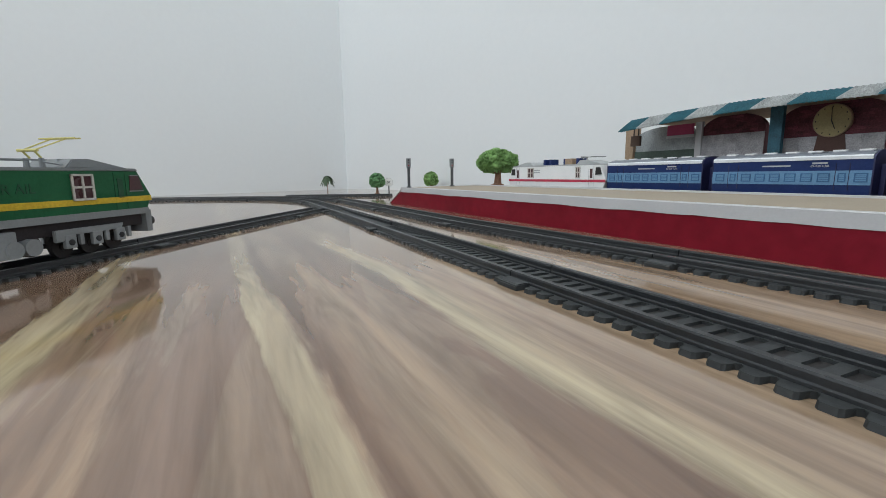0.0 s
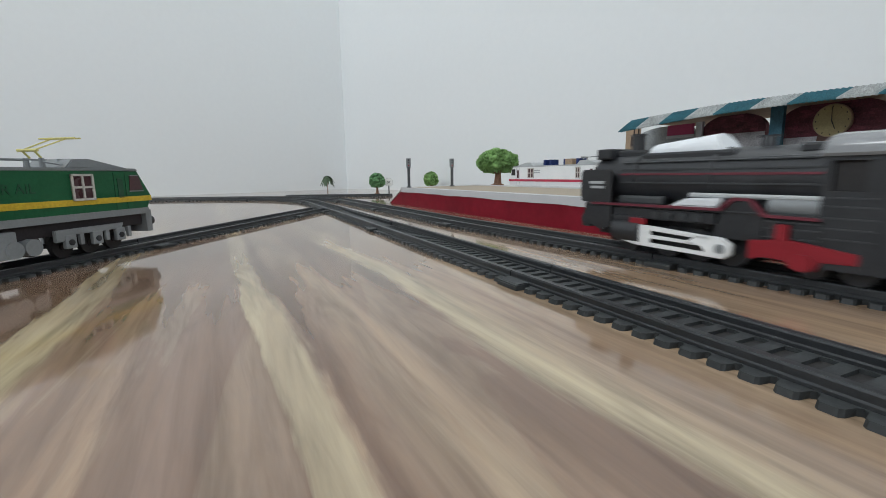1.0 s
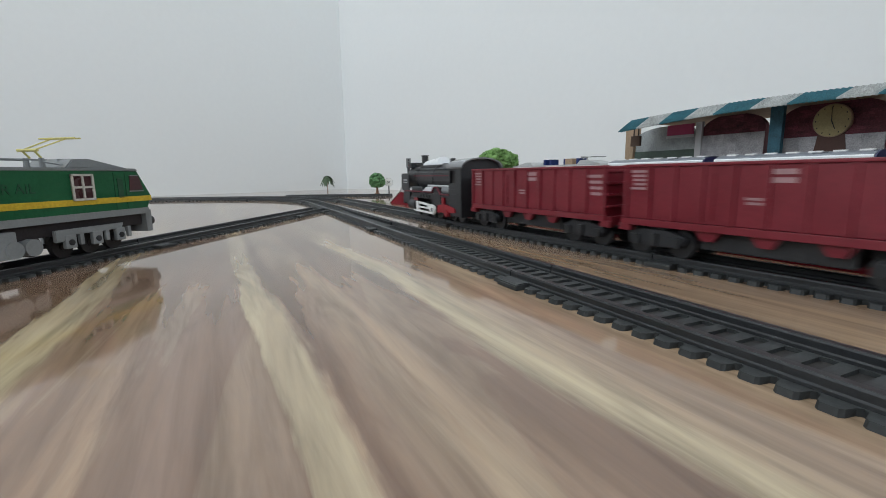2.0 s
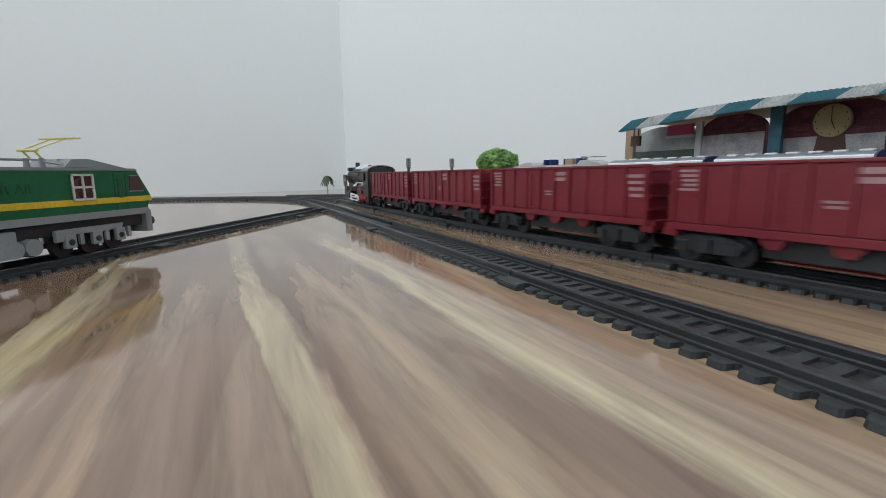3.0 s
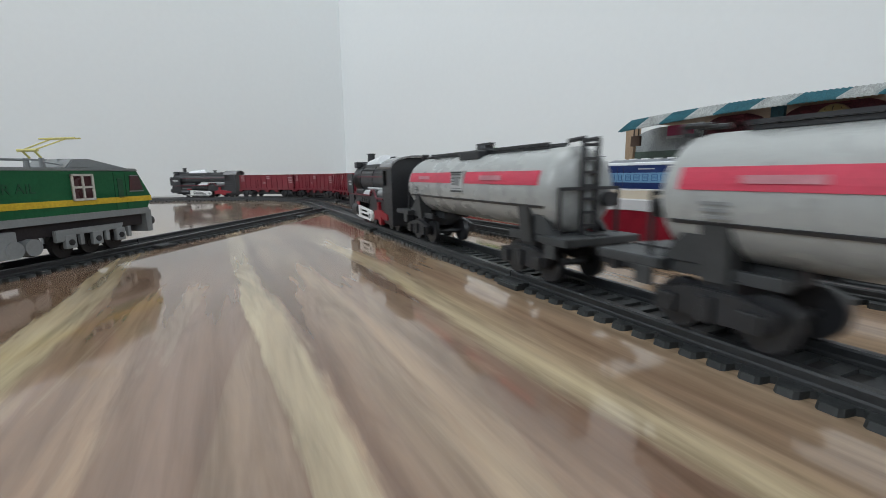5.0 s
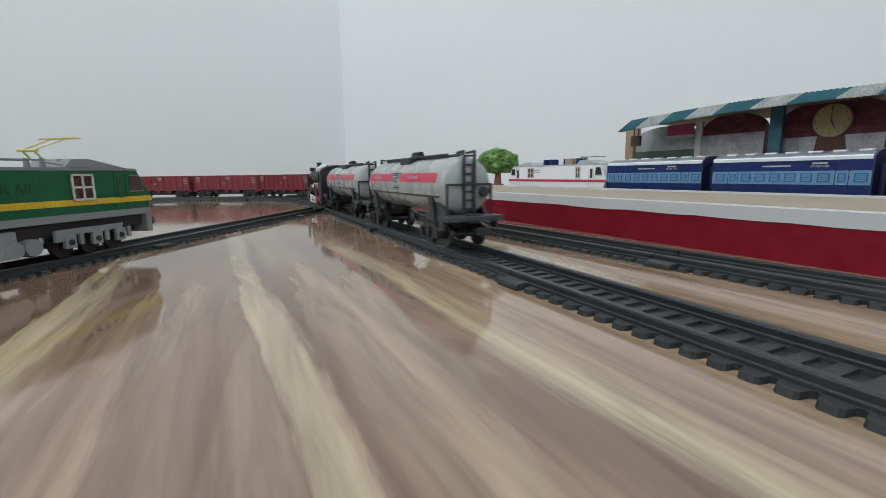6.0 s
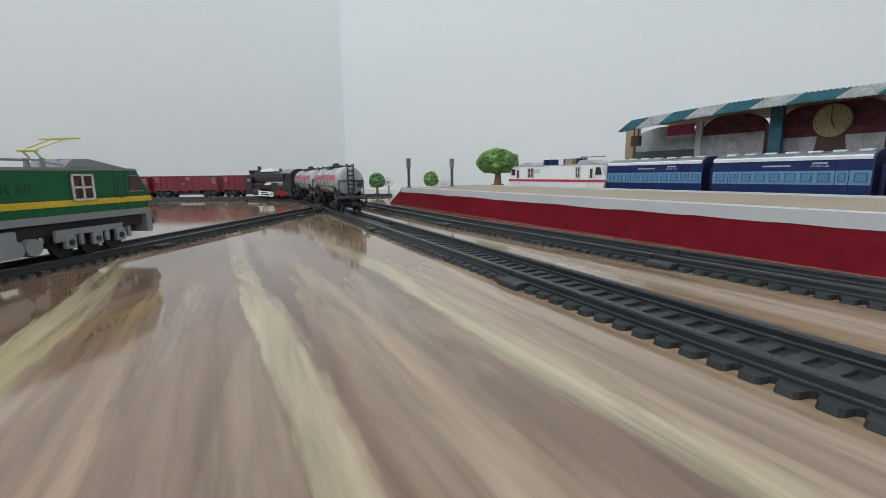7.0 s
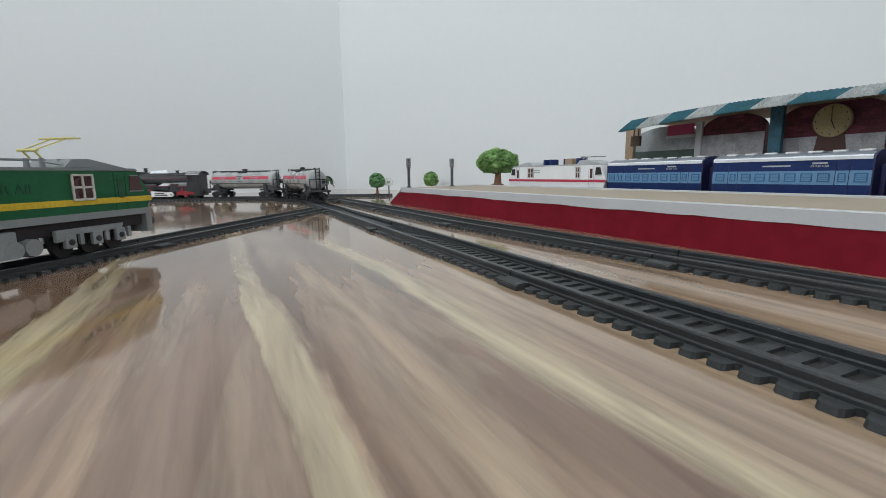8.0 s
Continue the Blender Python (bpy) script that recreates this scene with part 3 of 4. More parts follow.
    bm = tube((0, 0, AX + R), (0, 0, AX + R + .0038), .0042, .0038, 16)
    box(-.006, .006, -.0012, .0012, AX + R + .0038, AX + R + .0047, bm=bm)
    part("filler_hatch", bm, M_BLACK, w)
    for e in (-1, 1):
        x = e * (L + .0012)
        part("end_platform", box(min(e * (L - .004), e * (L + (.0150 if e > 0 else .0085))), max(e * (L - .004), e * (L + (.0150 if e > 0 else .0085))), -.0150, .0150, .0135, .0160, 0.0004), M_DARK, w)
        lad = new("ladder")
        lad.parent = w
        for s in (-1, 1):
            part("upright", box(x - .0006, x + .0006, s * .0028 - .0006, s * .0028 + .0006, .0158, AX + R + .0020), M_BLACK, lad)
        for k in range(7):
            zz = .0185 + k * .0042
            part("rung", box(x - .0005, x + .0005, -.0030, .0030, zz, zz + .0009), M_BLACK, lad)
        for s in (-1, 1):
            part("ladder_hook", tube((x, s * .0028, AX + R + .002), (e * (L - .006), s * .0028, AX + R + .0016), .0007, seg=8), M_BLACK, lad)
            part("handrail_post", box(x - .0005, x + .0005, s * .0118 - .0005, s * .0118 + .0005, .0158, AX + .0005), M_BLACK, w)
        part("handrail", box(x - .0005, x + .0005, -.0122, .0122, AX + .0002, AX + .0012), M_BLACK, w)
        part("end_valve", tube((x - e * .001, e * .008, AX - .003), (x + e * .0012, e * .008, AX - .003), .0024, seg=14), M_BLACK, w)
        coupler(w, e * (L + (.0145 if e > 0 else .008)), e)
    for e, reach in ((-1, .007), (1, .014)):
        part("stub_beam", box(min(e * .038, e * (L + reach)), max(e * .038, e * (L + reach)), -.003, .003, .0125, .0165), M_DARK, w)
        for s in (-1, 1):
            part("corner_step", box(min(e * (L - .002), e * (L + .003)), max(e * (L - .002), e * (L + .003)), min(s * .0138, s * .0150), max(s * .0138, s * .0150), .0092, .0136, .0003), M_DARK, w)
            part("saddle_gusset", prism([(e * .0530, .0158), (e * .0630, .0158), (e * .0560, .0235), (e * .0530, .0245)], min(s * .0100, s * .0118), max(s * .0100, s * .0118), "y"), M_DARK, w)
    for x in (-0.049, 0.049):
        bogie(w, x)
    return w


def steam_loco(m, group):
    """Black steam engine, facing +x, rail level at z = 0. d(...) counts back from its front."""
    e = thing("steam_locomotive", m, "black toy steam locomotive with white rods and red underframe", "locomotive", group)
    AX, R = 0.0325, 0.0118
    GEAR_LIFT = 0.0017      # the rods and the red frame clear the rail head

    def d(mm):
        return 0.059 - mm / 1000

    def plate(name, outline, y0, y1, material, label="", bev=0.0002, smooth=False):
        up = GEAR_LIFT if material in (M_WHITE, M_RED) else 0.0
        return part(name, prism([(d(a), z / 1000 + up) for a, z in outline], min(y0, y1), max(y0, y1), "y", bev=bev), material, e, label, smooth)

    def slab(name, d0, d1, y0, y1, z0, z1, material, label="", bev=0.0003):
        return part(name, box(d(d1), d(d0), min(y0, y1), max(y0, y1), z0 / 1000, z1 / 1000, bev), material, e, label)

    part("boiler", lathe([(d(99), R), (d(62), R), (d(62), R + .0005), (d(60.5), R + .0005), (d(60.5), R), (d(28), R), (d(28), R + .0005), (d(26.5), R + .0005), (d(26.5), R),
                          (d(5), R), (d(3.5), R - .0012), (d(3), R * .7), (d(2.2), R * .3)], AX, 36), M_BLACK, e, "round black boiler", True)
    for s in (-1, 1):
        for zz, mt, w in ((AX + .0020, M_PINKLINE, .0004), (AX + .0040, M_DARK, .0003), (AX - .0016, M_DARK, .0003)):
            yy = math.sqrt(R * R - (zz - AX) ** 2)
            part("boiler_line", box(d(97), d(21), min(s * (yy - .0006), s * (yy + .0005)), max(s * (yy - .0006), s * (yy + .0005)), zz - w, zz + w), mt, e)
        # strips that paint the highlight along the upper boiler
        for dd in (30, 76):
            yy = math.sqrt(R * R - .0078 ** 2)
            slab("boiler_highlight", dd, dd + 12, s * (yy - .0010), s * (yy + .0005), AX * 1000 + 6.6, AX * 1000 + 8.0, M_DARK, "dark grey strip for the highlight on the boiler")
        # smoke deflector with its lower skirt
        plate("smoke_deflector", [(1.4, 22), (.6, 25), (.6, 35), (2, 36.8), (18, 36.8), (19.2, 35.5), (19.2, 21.5), (4, 21.5)], s * .0150, s * .0159, M_BLACK, "flat black smoke deflector plate")
        plate("front_skirt", [(4, 21.4), (19, 21.4), (19, 11), (13.5, 8.5), (8, 10.5), (2, 11.5), (1.6, 13.5)], s * .0142, s * .0152, M_BLACK)
        bars(e, "deflector_mark", M_LGREY, d(15), .0315, 2, s * .0159, s, .009, .0012, .0010)
        # running board, its red edge, and the hump over the gear
        slab("running_board", 6, 98, s * .0095, s * .0155, 20.2, 21.2, M_BLACK)
        plate("board_edge", [(8, 20.7), (8, 21.7), (68, 22.0), (72.5, 26.0), (79, 26.0), (84, 20.8), (99, 20.6), (99, 19.6), (83, 19.8), (78.2, 25.0), (73.2, 25.0), (68.8, 21.0)], s * .0154, s * .0163, M_PINKLINE, "dull red edge strip", 0)
        plate("gear_hump", [(68.5, 20.0), (72.8, 24.9), (78.4, 24.9), (83, 20.0), (83, 11), (66, 11)], s * .0100, s * .0153, M_BLACK)
        plate("valve_cover", [(48, 21.8), (55, 25.2), (69, 25.6), (67, 22.0)], s * .0105, s * .0158, M_SILVER, "pale silver sloping cover", .0006)
        part("long_pipe", tube((d(98), s * .0128, .0264), (d(55), s * .0128, .0264), .0009, seg=10), M_LGREY, e, "grey pipe along the boiler", True)
        part("air_tank", tube((d(98), s * .0122, .0234), (d(83.5), s * .0122, .0234), .0028, seg=18), M_GREY, e, "grey air tank", True)
        slab("side_tank", 22, 44, s * .0095, s * .0140, 21.5, 25.2, M_DARK, "", .0010)
        # lower side mass with moulded lines
        slab("lower_frame", 20, 66, s * .0080, s * .0143, 15.5, 20.0, M_BLACK)
        slab("rear_frame", 80, 116.5, s * .0085, s * .0146, 5.5, 19.6, M_BLACK, "", .0004)
        for zz in (13.0, 16.0, 18.2):
            slab("moulded_line", 81, 99, s * .0146, s * .0151, zz, zz + .5, M_DARK, "", 0)
        for dd in (40, 46, 52, 58):
            slab("spring_hanger", dd, dd + 3, s * .0143, s * .0150, 16.2, 19.0, M_DARK, "", .0002)
        part("cylinder", tube((d(35), s * .0128, .0095), (d(21), s * .0128, .0095), .0052, seg=22), M_BLACK, e, smooth=True)
        slab("steam_chest", 20, 36, s * .0080, s * .0152, 12.0, 16.5, M_BLACK, "", .0006)
        slab("valve_block", 30, 38, s * .0152, s * .0160, 13.2, 15.8, M_RED, "red block over the cylinder")
        # white side rods in one plane
        y0, y1 = s * .0146, s * .0160
        plate("guide_bracket", [(32.5, 2.4), (32.5, 10.2), (34, 11.4), (40.5, 11.2), (40.5, 2.2)], y0, y1, M_WHITE, "white guide bracket")
        plate("front_stay", [(20.5, 4.6), (20.5, 6.0), (22, 6.0), (33, 4.2), (33, 2.4)], y0, y1, M_WHITE, "white stay")
        plate("connecting_rod", [(40.3, 11.2), (66, 9.6), (66, 8.0), (40.3, 9.2)], y0, y1, M_WHITE, "white connecting rod")
        plate("slide_bar", [(40.3, 7.4), (60, 6.8), (60, 5.6), (40.3, 5.9)], y0, y1, M_WHITE, "white slide bar")
        plate("coupling_rod", [(40.3, 4.0), (63, 3.4), (63, 1.9), (40.3, 2.2)], y0, y1, M_WHITE, "white coupling rod")
        plate("rod_end", [(57, 6.9), (62, 9.8), (70, 9.7), (74, 7.6), (74, 3.6), (71, 1.6), (61.5, 1.8), (64, 3.8), (62, 5.6), (57, 5.5)], y0, y1, M_WHITE, "white rod end", .0003)
        part("crank_boss", tube((d(70.3), s * .0158, .0055 + GEAR_LIFT), (d(70.3), s * .0170, .0055 + GEAR_LIFT), .0035, seg=24), M_WHITE, e, "white crank boss", True)
        part("crank_pin", tube((d(70.3), s * .0170, .0055 + GEAR_LIFT), (d(70.3), s * .0174, .0055 + GEAR_LIFT), .0018, seg=14), M_GREY, e, "grey crank pin")
        # red trailing frame
        plate("trailing_frame", [(79.5, 3.2), (79.5, 10.0), (87, 10.8), (87.4, 16.2), (91, 16.2), (91.2, 11.2), (97, 10.6), (109.5, 9.0), (109.5, 5.6), (100.5, 5.2), (99, 2.0), (92.5, 2.0), (91, 4.4), (84, 4.6)], s * .0146, s * .0166, M_RED, "red trailing frame", .0003)
        part("axle_cover", tube((d(96), s * .0166, .0044 + GEAR_LIFT), (d(96), s * .0174, .0044 + GEAR_LIFT), .0028, seg=16), M_RED, e, "red axle cover")
        # cab side round its window opening
        yA, yB = min(s * .0146, s * .0158), max(s * .0146, s * .0158)
        for a0, a1, q0, q1 in ((98.5, 100.6, 19.6, 41), (109, 117.5, 5, 41), (100.6, 109, 5, 29), (100.6, 109, 38.2, 41)):
            part("cab_panel", box(d(a1), d(a0), yA, yB, q0 / 1000, q1 / 1000), M_BLACK, e)
        # sheet behind the opening paints the dark inside of the cab
        slab("cab_opening_shade", 100.2, 109.4, s * .0130, s * .0140, 28.6, 38.6, M_SHADOWBOX, "near-black sheet for the shade inside the cab opening", 0)
        for zz in (26.8, 24.2, 20.6, 17.4, 14.2):
            slab("cab_line", 99.5, 112.5, s * .0158, s * .0161, zz, zz + .5, M_DARK, "", 0)
        part("handrail", tube((d(95), s * (R * .84), AX + R * .60), (d(21), s * (R * .84), AX + R * .60), .0004, seg=6), M_DARK, e)
        part("buffer", tube((d(3.0), s * .0085, .0125), (d(-2.2), s * .0085, .0125), .0026, .0032, seg=14), M_BLACK, e, smooth=True)
    for dd in (27, 45, 58, 71):
        wheelset(e, d(dd), 0.0064 if dd > 30 else .0040, "driving_wheelset" if dd > 30 else "leading_wheelset")
    for dd in (96, 108):
        wheelset(e, d(dd), 0.0048, "trailing_wheelset")
    slab("underframe", 5, 113, -.0062, .0062, 6.0, 20.8, M_BLACK)
    slab("firebox", 68, 99, -.0100, .0100, 14, 29, M_BLACK, "", .0010)
    slab("front_beam", 1.5, 6.5, -.0150, .0150, 9.5, 15.5, M_BLACK, "", .0005)
    slab("front_deck", 2, 9, -.0140, .0140, 15.5, 21, M_BLACK)
    coupler(e, d(2), 1)
    coupler(e, d(117.5), -1)
    slab("smokebox_saddle", 6, 22, -.0080, .0080, 20, 24, M_BLACK, "", .0006)
    slab("feed_heater", 5, 13, -.0105, .0105, 41.5, 46.4, M_BLACK, "tall black box across the smokebox top", .0007)
    slab("chimney_base", 13, 29.5, -.0060, .0060, 42.0, 45.4, M_BLACK, "", .0009)
    part("headlamp", tube((d(5), 0, .0440), (d(1.5), 0, .0440), .0026, seg=16), M_SILVER, e, "round pale headlamp", True)
    part("smokebox_door", tube((d(2.6), 0, AX), (d(1.2), 0, AX), .0082, .0076, seg=24), M_DARK, e, smooth=True)
    bm = tube((d(20.3), 0, .0430), (d(20.3), 0, .0520), .0031, .0029, 20)
    tube((d(20.3), 0, .0520), (d(20.3), 0, .0527), .0035, seg=20, bm=bm)
    part("chimney", bm, M_BLACK, e, "short black chimney", True)
    dome = prism(arch(-.0068, .0068, .0415, .0440, .0062), d(63), d(31), bev=0)
    for vtx in dome.verts:
        if vtx.co.z > .0435:
            vtx.co.z -= max(0, vtx.co.x - d(54)) * .10 * (vtx.co.z - .0435) / .006
            vtx.co.x += (.0045 if vtx.co.x < d(47) else -.0030) * (vtx.co.z - .0435) / .0066
    part("dome_casing", dome, M_SILVER, e, "long pale silver dome casing", True)
    slab("casing_edge", 29, 68, -.0080, .0080, 39.5, 43.6, M_BLACK, "", .0010)
    bm = tube((d(75.4), 0, .0430), (d(75.4), 0, .0476), .0028, .0022, 16)
    box(d(79), d(72), -.0006, .0006, .0474, .0482, bm=bm)
    part("safety_valve", bm, M_BLACK, e)
    slab("turret", 88, 99, -.0075, .0075, 41, 44.6, M_BLACK, "", .0010)
    part("cab_front", prism(arch(-.0146, .0146, .0200, .0395, .0048), d(99.6), d(98.6)), M_BLACK, e)
    part("cab_rear", prism(arch(-.0156, .0156, .0045, .0402, .0058), d(118.0), d(116.8)), M_BLACK, e)
    roof = [(y, z) for y, z in arch(-.0172, .0172, .0398, .0404, .0068, 20)][1:-1]
    inner = [(y * .97, z - .0009) for y, z in reversed(roof)]
    part("cab_roof", prism(roof + inner, d(121.5), d(98)), M_ROOFGLOSS, e, "glossy arched black cab roof, its pale sheen painted grey", True)
    return e


# ---------------------------------------------------------------- paper locomotives and coaches
def electric_loco(m, name, label, group, L, W, zroof, mats, stripe, window, text=None):
    """Boxy electric engine facing both ways, centred on x = 0; z measured from the floor."""
    body, band, roofm, under = mats
    e = thing(name, m, label, "locomotive", group)
    z0, z1 = 0.0230, zroof - 0.0012
    nose = [(-L + .004, z0), (L - .004, z0), (L, z0 + (z1 - z0) * .36), (L - .0085, z1), (-L + .0085, z1), (-L, z0 + (z1 - z0) * .36)]
    part("body", prism(nose, -W, W, "y", bev=.0004), body, e)
    rf = [(-L + .0080, z1 - .0002), (L - .0080, z1 - .0002), (L - .0095, zroof), (-L + .0095, zroof)]
    part("roof", prism(rf, -W - .0004, W + .0004, "y", bev=.0003), roofm, e, "grey roof edge")
    for s in (-1, 1):
        part("cab_hump", prism([(s * (L - .0462), zroof - .0002), (s * (L - .0418), zroof + .0042), (s * (L - .0330), zroof + .0044), (s * (L - .0095), zroof - .0002)], -W * .78, W * .78, "y", bev=.0005), roofm, e, "raised grey roof housing")
        part("skirt", box(-L + .0035, L - .0035, min(s * W, s * (W + .0004)), max(s * W, s * (W + .0004)), z0 - .0018, z0 + .0014), roofm, e, "grey lower edge")
        t0, t1 = stripe
        part("stripe", prism([(-L + .0006, t0), (L - .0006, t0), (L - .0008, t1), (-L + .0008, t1)], min(s * W, s * (W + .0003)), max(s * W, s * (W + .0003)), "y"), band, e)
        for f in (-1, 1):
            bx = f * (L - .0148)
            part("cab_side_window", prism([(bx, z1 - .0104), (f * (L - .0058), z1 - .0100), (f * (L - .0082), z1 - .0028), (bx + f * .0006, z1 - .0028)], min(s * W, s * (W + .0003)), max(s * W, s * (W + .0003)), "y"), M_MAROONGLASS if body is M_GREEN else M_SHADOWBOX, e, "dark cab side window")
            for q0, q1, a0, a1 in ((-.0028, -.0022, .0140, .0086), (-.0110, -.0104, .0150, .0056)):
                part("window_edge", box(min(f * (L - a0), f * (L - a1)), max(f * (L - a0), f * (L - a1)), min(s * W, s * (W + .0005)), max(s * W, s * (W + .0005)), z1 + q0, z1 + q1), roofm, e, "thin grey window edge")
            part("cab_door_window", box(f * (L - .0205) - .0017, f * (L - .0205) + .0017, min(s * W, s * (W + .0003)), max(s * W, s * (W + .0003)), z1 - .0140, z1 - .0040, .00012), M_GREEN2 if body is M_GREEN else M_MAROONGLASS, e)
            for dx in (-.0035, .0035):
                part("door_line", box(f * (L - .0205) + dx - .00012, f * (L - .0205) + dx + .00012, min(s * W, s * (W + .0002)), max(s * W, s * (W + .0002)), z0 + .002, z1 - .001), M_GREEN2 if body is M_GREEN else M_LGREY, e)
        for wx, ww in window:
            g = new("side_window")
            g.parent = e
            q0, q1 = z1 - .0140, z1 - .0016
            for a0, a1, b0, b1 in ((-ww, -ww + .0011, q0, q1), (ww - .0011, ww, q0, q1), (-.0005, .0005, q0, q1)):
                part("frame_bar", box(wx + a0, wx + a1, min(s * W, s * (W + .0008)), max(s * W, s * (W + .0008)), b0, b1), M_CREAMFRAME, g)
            for b0, b1 in ((q0, q0 + .0010), (q1 - .0010, q1), ((q0 + q1) / 2 - .0005, (q0 + q1) / 2 + .0005)):
                part("frame_bar", box(wx - ww, wx + ww, min(s * W, s * (W + .0008)), max(s * W, s * (W + .0008)), b0, b1), M_CREAMFRAME, g)
            part("pane", box(wx - ww, wx + ww, min(s * W, s * (W + .0003)), max(s * W, s * (W + .0003)), q0, q1), M_MAROONGLASS, g, "dark maroon glazing")
        for f in (-1, 1):
            cx = f * (L - .0385)
            bm = prism([(cx - .0205, .0178), (cx - .0205, .0125), (cx - .0165, .0125), (cx - .0150, .0150), (cx + .0150, .0150), (cx + .0165, .0178)], min(s * (W - .001), s * (W + .0008)), max(s * (W - .001), s * (W + .0008)), "y", bev=.0003)
            part("bogie_frame", bm, roofm, e, "grey bogie side frame")
            for dx in (-.0125, .0015, .0150):
                bm = box(cx + dx - .0038, cx + dx + .0018, min(s * (W - .001), s * (W + .0010)), max(s * (W - .001), s * (W + .0010)), .0090, .0155, .0006)
                part("axle_guard", bm, roofm, e)
                part("axle_hole", tube((cx + dx - .001, s * (W + .0008), .0118), (cx + dx - .001, s * (W + .0014), .0118), .0014, seg=12), M_BLACK, e)
                part("brake_hanger", box(cx + dx + .0040, cx + dx + .0060, min(s * (W - .001), s * (W + .0006)), max(s * (W - .001), s * (W + .0006)), .0100, .0155, .0003), roofm, e)
            for dx in (-.0300, -.0376):
                part("air_reservoir", tube((cx + dx * f, s * (W - .004), .0120), (cx + dx * f, s * (W + .0008), .0120), .0036, seg=20), roofm, e, "round grey reservoir end", True)
            part("buffer", tube((f * (L - .003), s * .0085, .0165), (f * (L + .0035), s * .0085, .0165), .0022, .0026, seg=16), M_DARK, e, smooth=True)
        part("equipment_box", box(-.0150, .0105, min(s * .004, s * (W + .0004)), max(s * .004, s * (W + .0004)), .0085, .0195, .0006), roofm, e, "grey equipment box")
    for f in (-1, 1):
        part("buffer_beam", box(min(f * (L - .0045), f * (L - .0005)), max(f * (L - .0045), f * (L - .0005)), -W + .001, W - .001, .0110, z0, .0004), roofm, e, "grey buffer beam")
        part("windscreen", prism([(-W + .002, 0), (W - .002, 0), (W - .003, .0095), (-W + .003, .0095)], -.0001, .0003, "x"), M_MAROONGLASS, e, "dark windscreen").matrix_basis = \
            pose(f * (L - .0022), 0, z0 + (z1 - z0) * .45, 0, -f * 31.0, 0) if f > 0 else pose(-(L - .0022), 0, z0 + (z1 - z0) * .45, 0, 31.0, 0)
    part("underframe", box(-L + .006, L - .006, -W + .0025, W - .0025, .0152, z0, .0005), under, e)
    for f in (-1, 1):
        for dx in (-.0135, .0005, .0140):
            wheelset(e, f * (L - .0385) + dx, .0052, material=M_SHADOWBOX, z0=RAIL_TOP)
    return e


def pantograph(parent, x, z, facing, arm, insul, raised=0.011, reach=0.0190):
    g = new("pantograph")
    g.parent = parent
    f = facing
    for s in (-1, 1):
        part("insulator", tube((x, s * .004, z), (x, s * .004, z + .0045), .0013, .0010, 12), insul, g)
        part("insulator", tube((x - f * .0085, s * .004, z), (x - f * .0085, s * .004, z + .0042), .0013, .0010, 12), insul, g)
        part("lower_arm", tube((x - f * .001, s * .003, z + .0045), (x + f * .002, s * .003, z + .0078), .00045, seg=8), arm, g)
        part("upper_arm", tube((x + f * .002, s * .003, z + .0078), (x - f * reach, s * .004, z + raised), .00032, seg=8), arm, g)
    part("cross_tube", tube((x + f * .002, -.005, z + .0078), (x + f * .002, .005, z + .0078), .0007, seg=8), arm, g)
    for dx in (.0015 - reach, -.0015 - reach):
        part("contact_bow", tube((x + f * dx, -.0095, z + raised), (x + f * dx, .0095, z + raised), .0004, seg=8), arm, g)
    return g


def green_loco():
    L = 0.085
    m = at(TH_C, 0.2318 - L, V_C)
    e = electric_loco(m, "green_locomotive", "green paper electric locomotive with yellow stripe and grey roof", "", L, 0.0138, 0.0455,
                      (M_GREEN, M_YELLOW, M_GREY, M_DKBROWN), (0.0281, 0.0309), ((L - .0418, .0058), (-L + .0418, .0058)))
    pantograph(e, L - .0505, .0455, -1, M_PALEYELLOW, M_GREY, .0140, .0138)
    pantograph(e, -L + .0530, .0455, 1, M_PALEYELLOW, M_GREY, .0140, .0138)
    for f in (-1, 1):
        part("roof_cable", tube((f * (L - .0520), -.0065, .0480), (f * (L - .0400), -.0085, .0462), .00035, seg=6), M_GREY, e)
        part("front_lamp", tube((f * (L - .0010), 0, .0262), (f * (L + .0008), 0, .0262), .0018, seg=12), M_CREAMFRAME, e, "small pale lamp", True)
    for y in (-.004, .004):
        part("roof_cable", tube((-L + .052, y, .0490), (L - .052, y, .0490), .0004, seg=6), M_GREY, e)
    for s in (-1, 1):
        mm = Matrix.Translation((L - .0775 if s < 0 else L - .0600, s * .0139, .0345)) @ (pose(0, 0, 0, 90, 0, 0) if s < 0 else pose(0, 0, 0, 90, 0, 180))
        letters("R AIL", .0060, M_GREEN2, e, mm)
    return e


def white_loco():
    L = 0.0845
    e = electric_loco(at(TH_P, 0.4190, 0.375), "white_locomotive", "white paper electric locomotive with red stripe behind the platform", "", L, 0.0145, 0.0492,
                      (M_WHITE, M_TANKRED, M_LGREY, M_DKBROWN), (0.0298, 0.0325), ((L - .047, .0058), (-L + .040, .0035)))
    pantograph(e, -L + .044, .0492, 1, M_GREY, M_GREY, .0075)
    for x, w, mt in ((.012, .004, M_NAVY), (.022, .004, M_NAVY), (-.020, .012, M_CARD), (-.013, .003, M_NAVY), (-.034, .004, M_NAVY)):
        part("roof_equipment", box(x - w / 2, x + w / 2, -.006, .006, .0488, .0560, .0004), mt, e, "roof equipment block")
    for s in (-1, 1):
        bars(e, "print", M_LGREY, .0200, .0440, 2, s * .0146, s, .016, .0016, .0009)
    return e


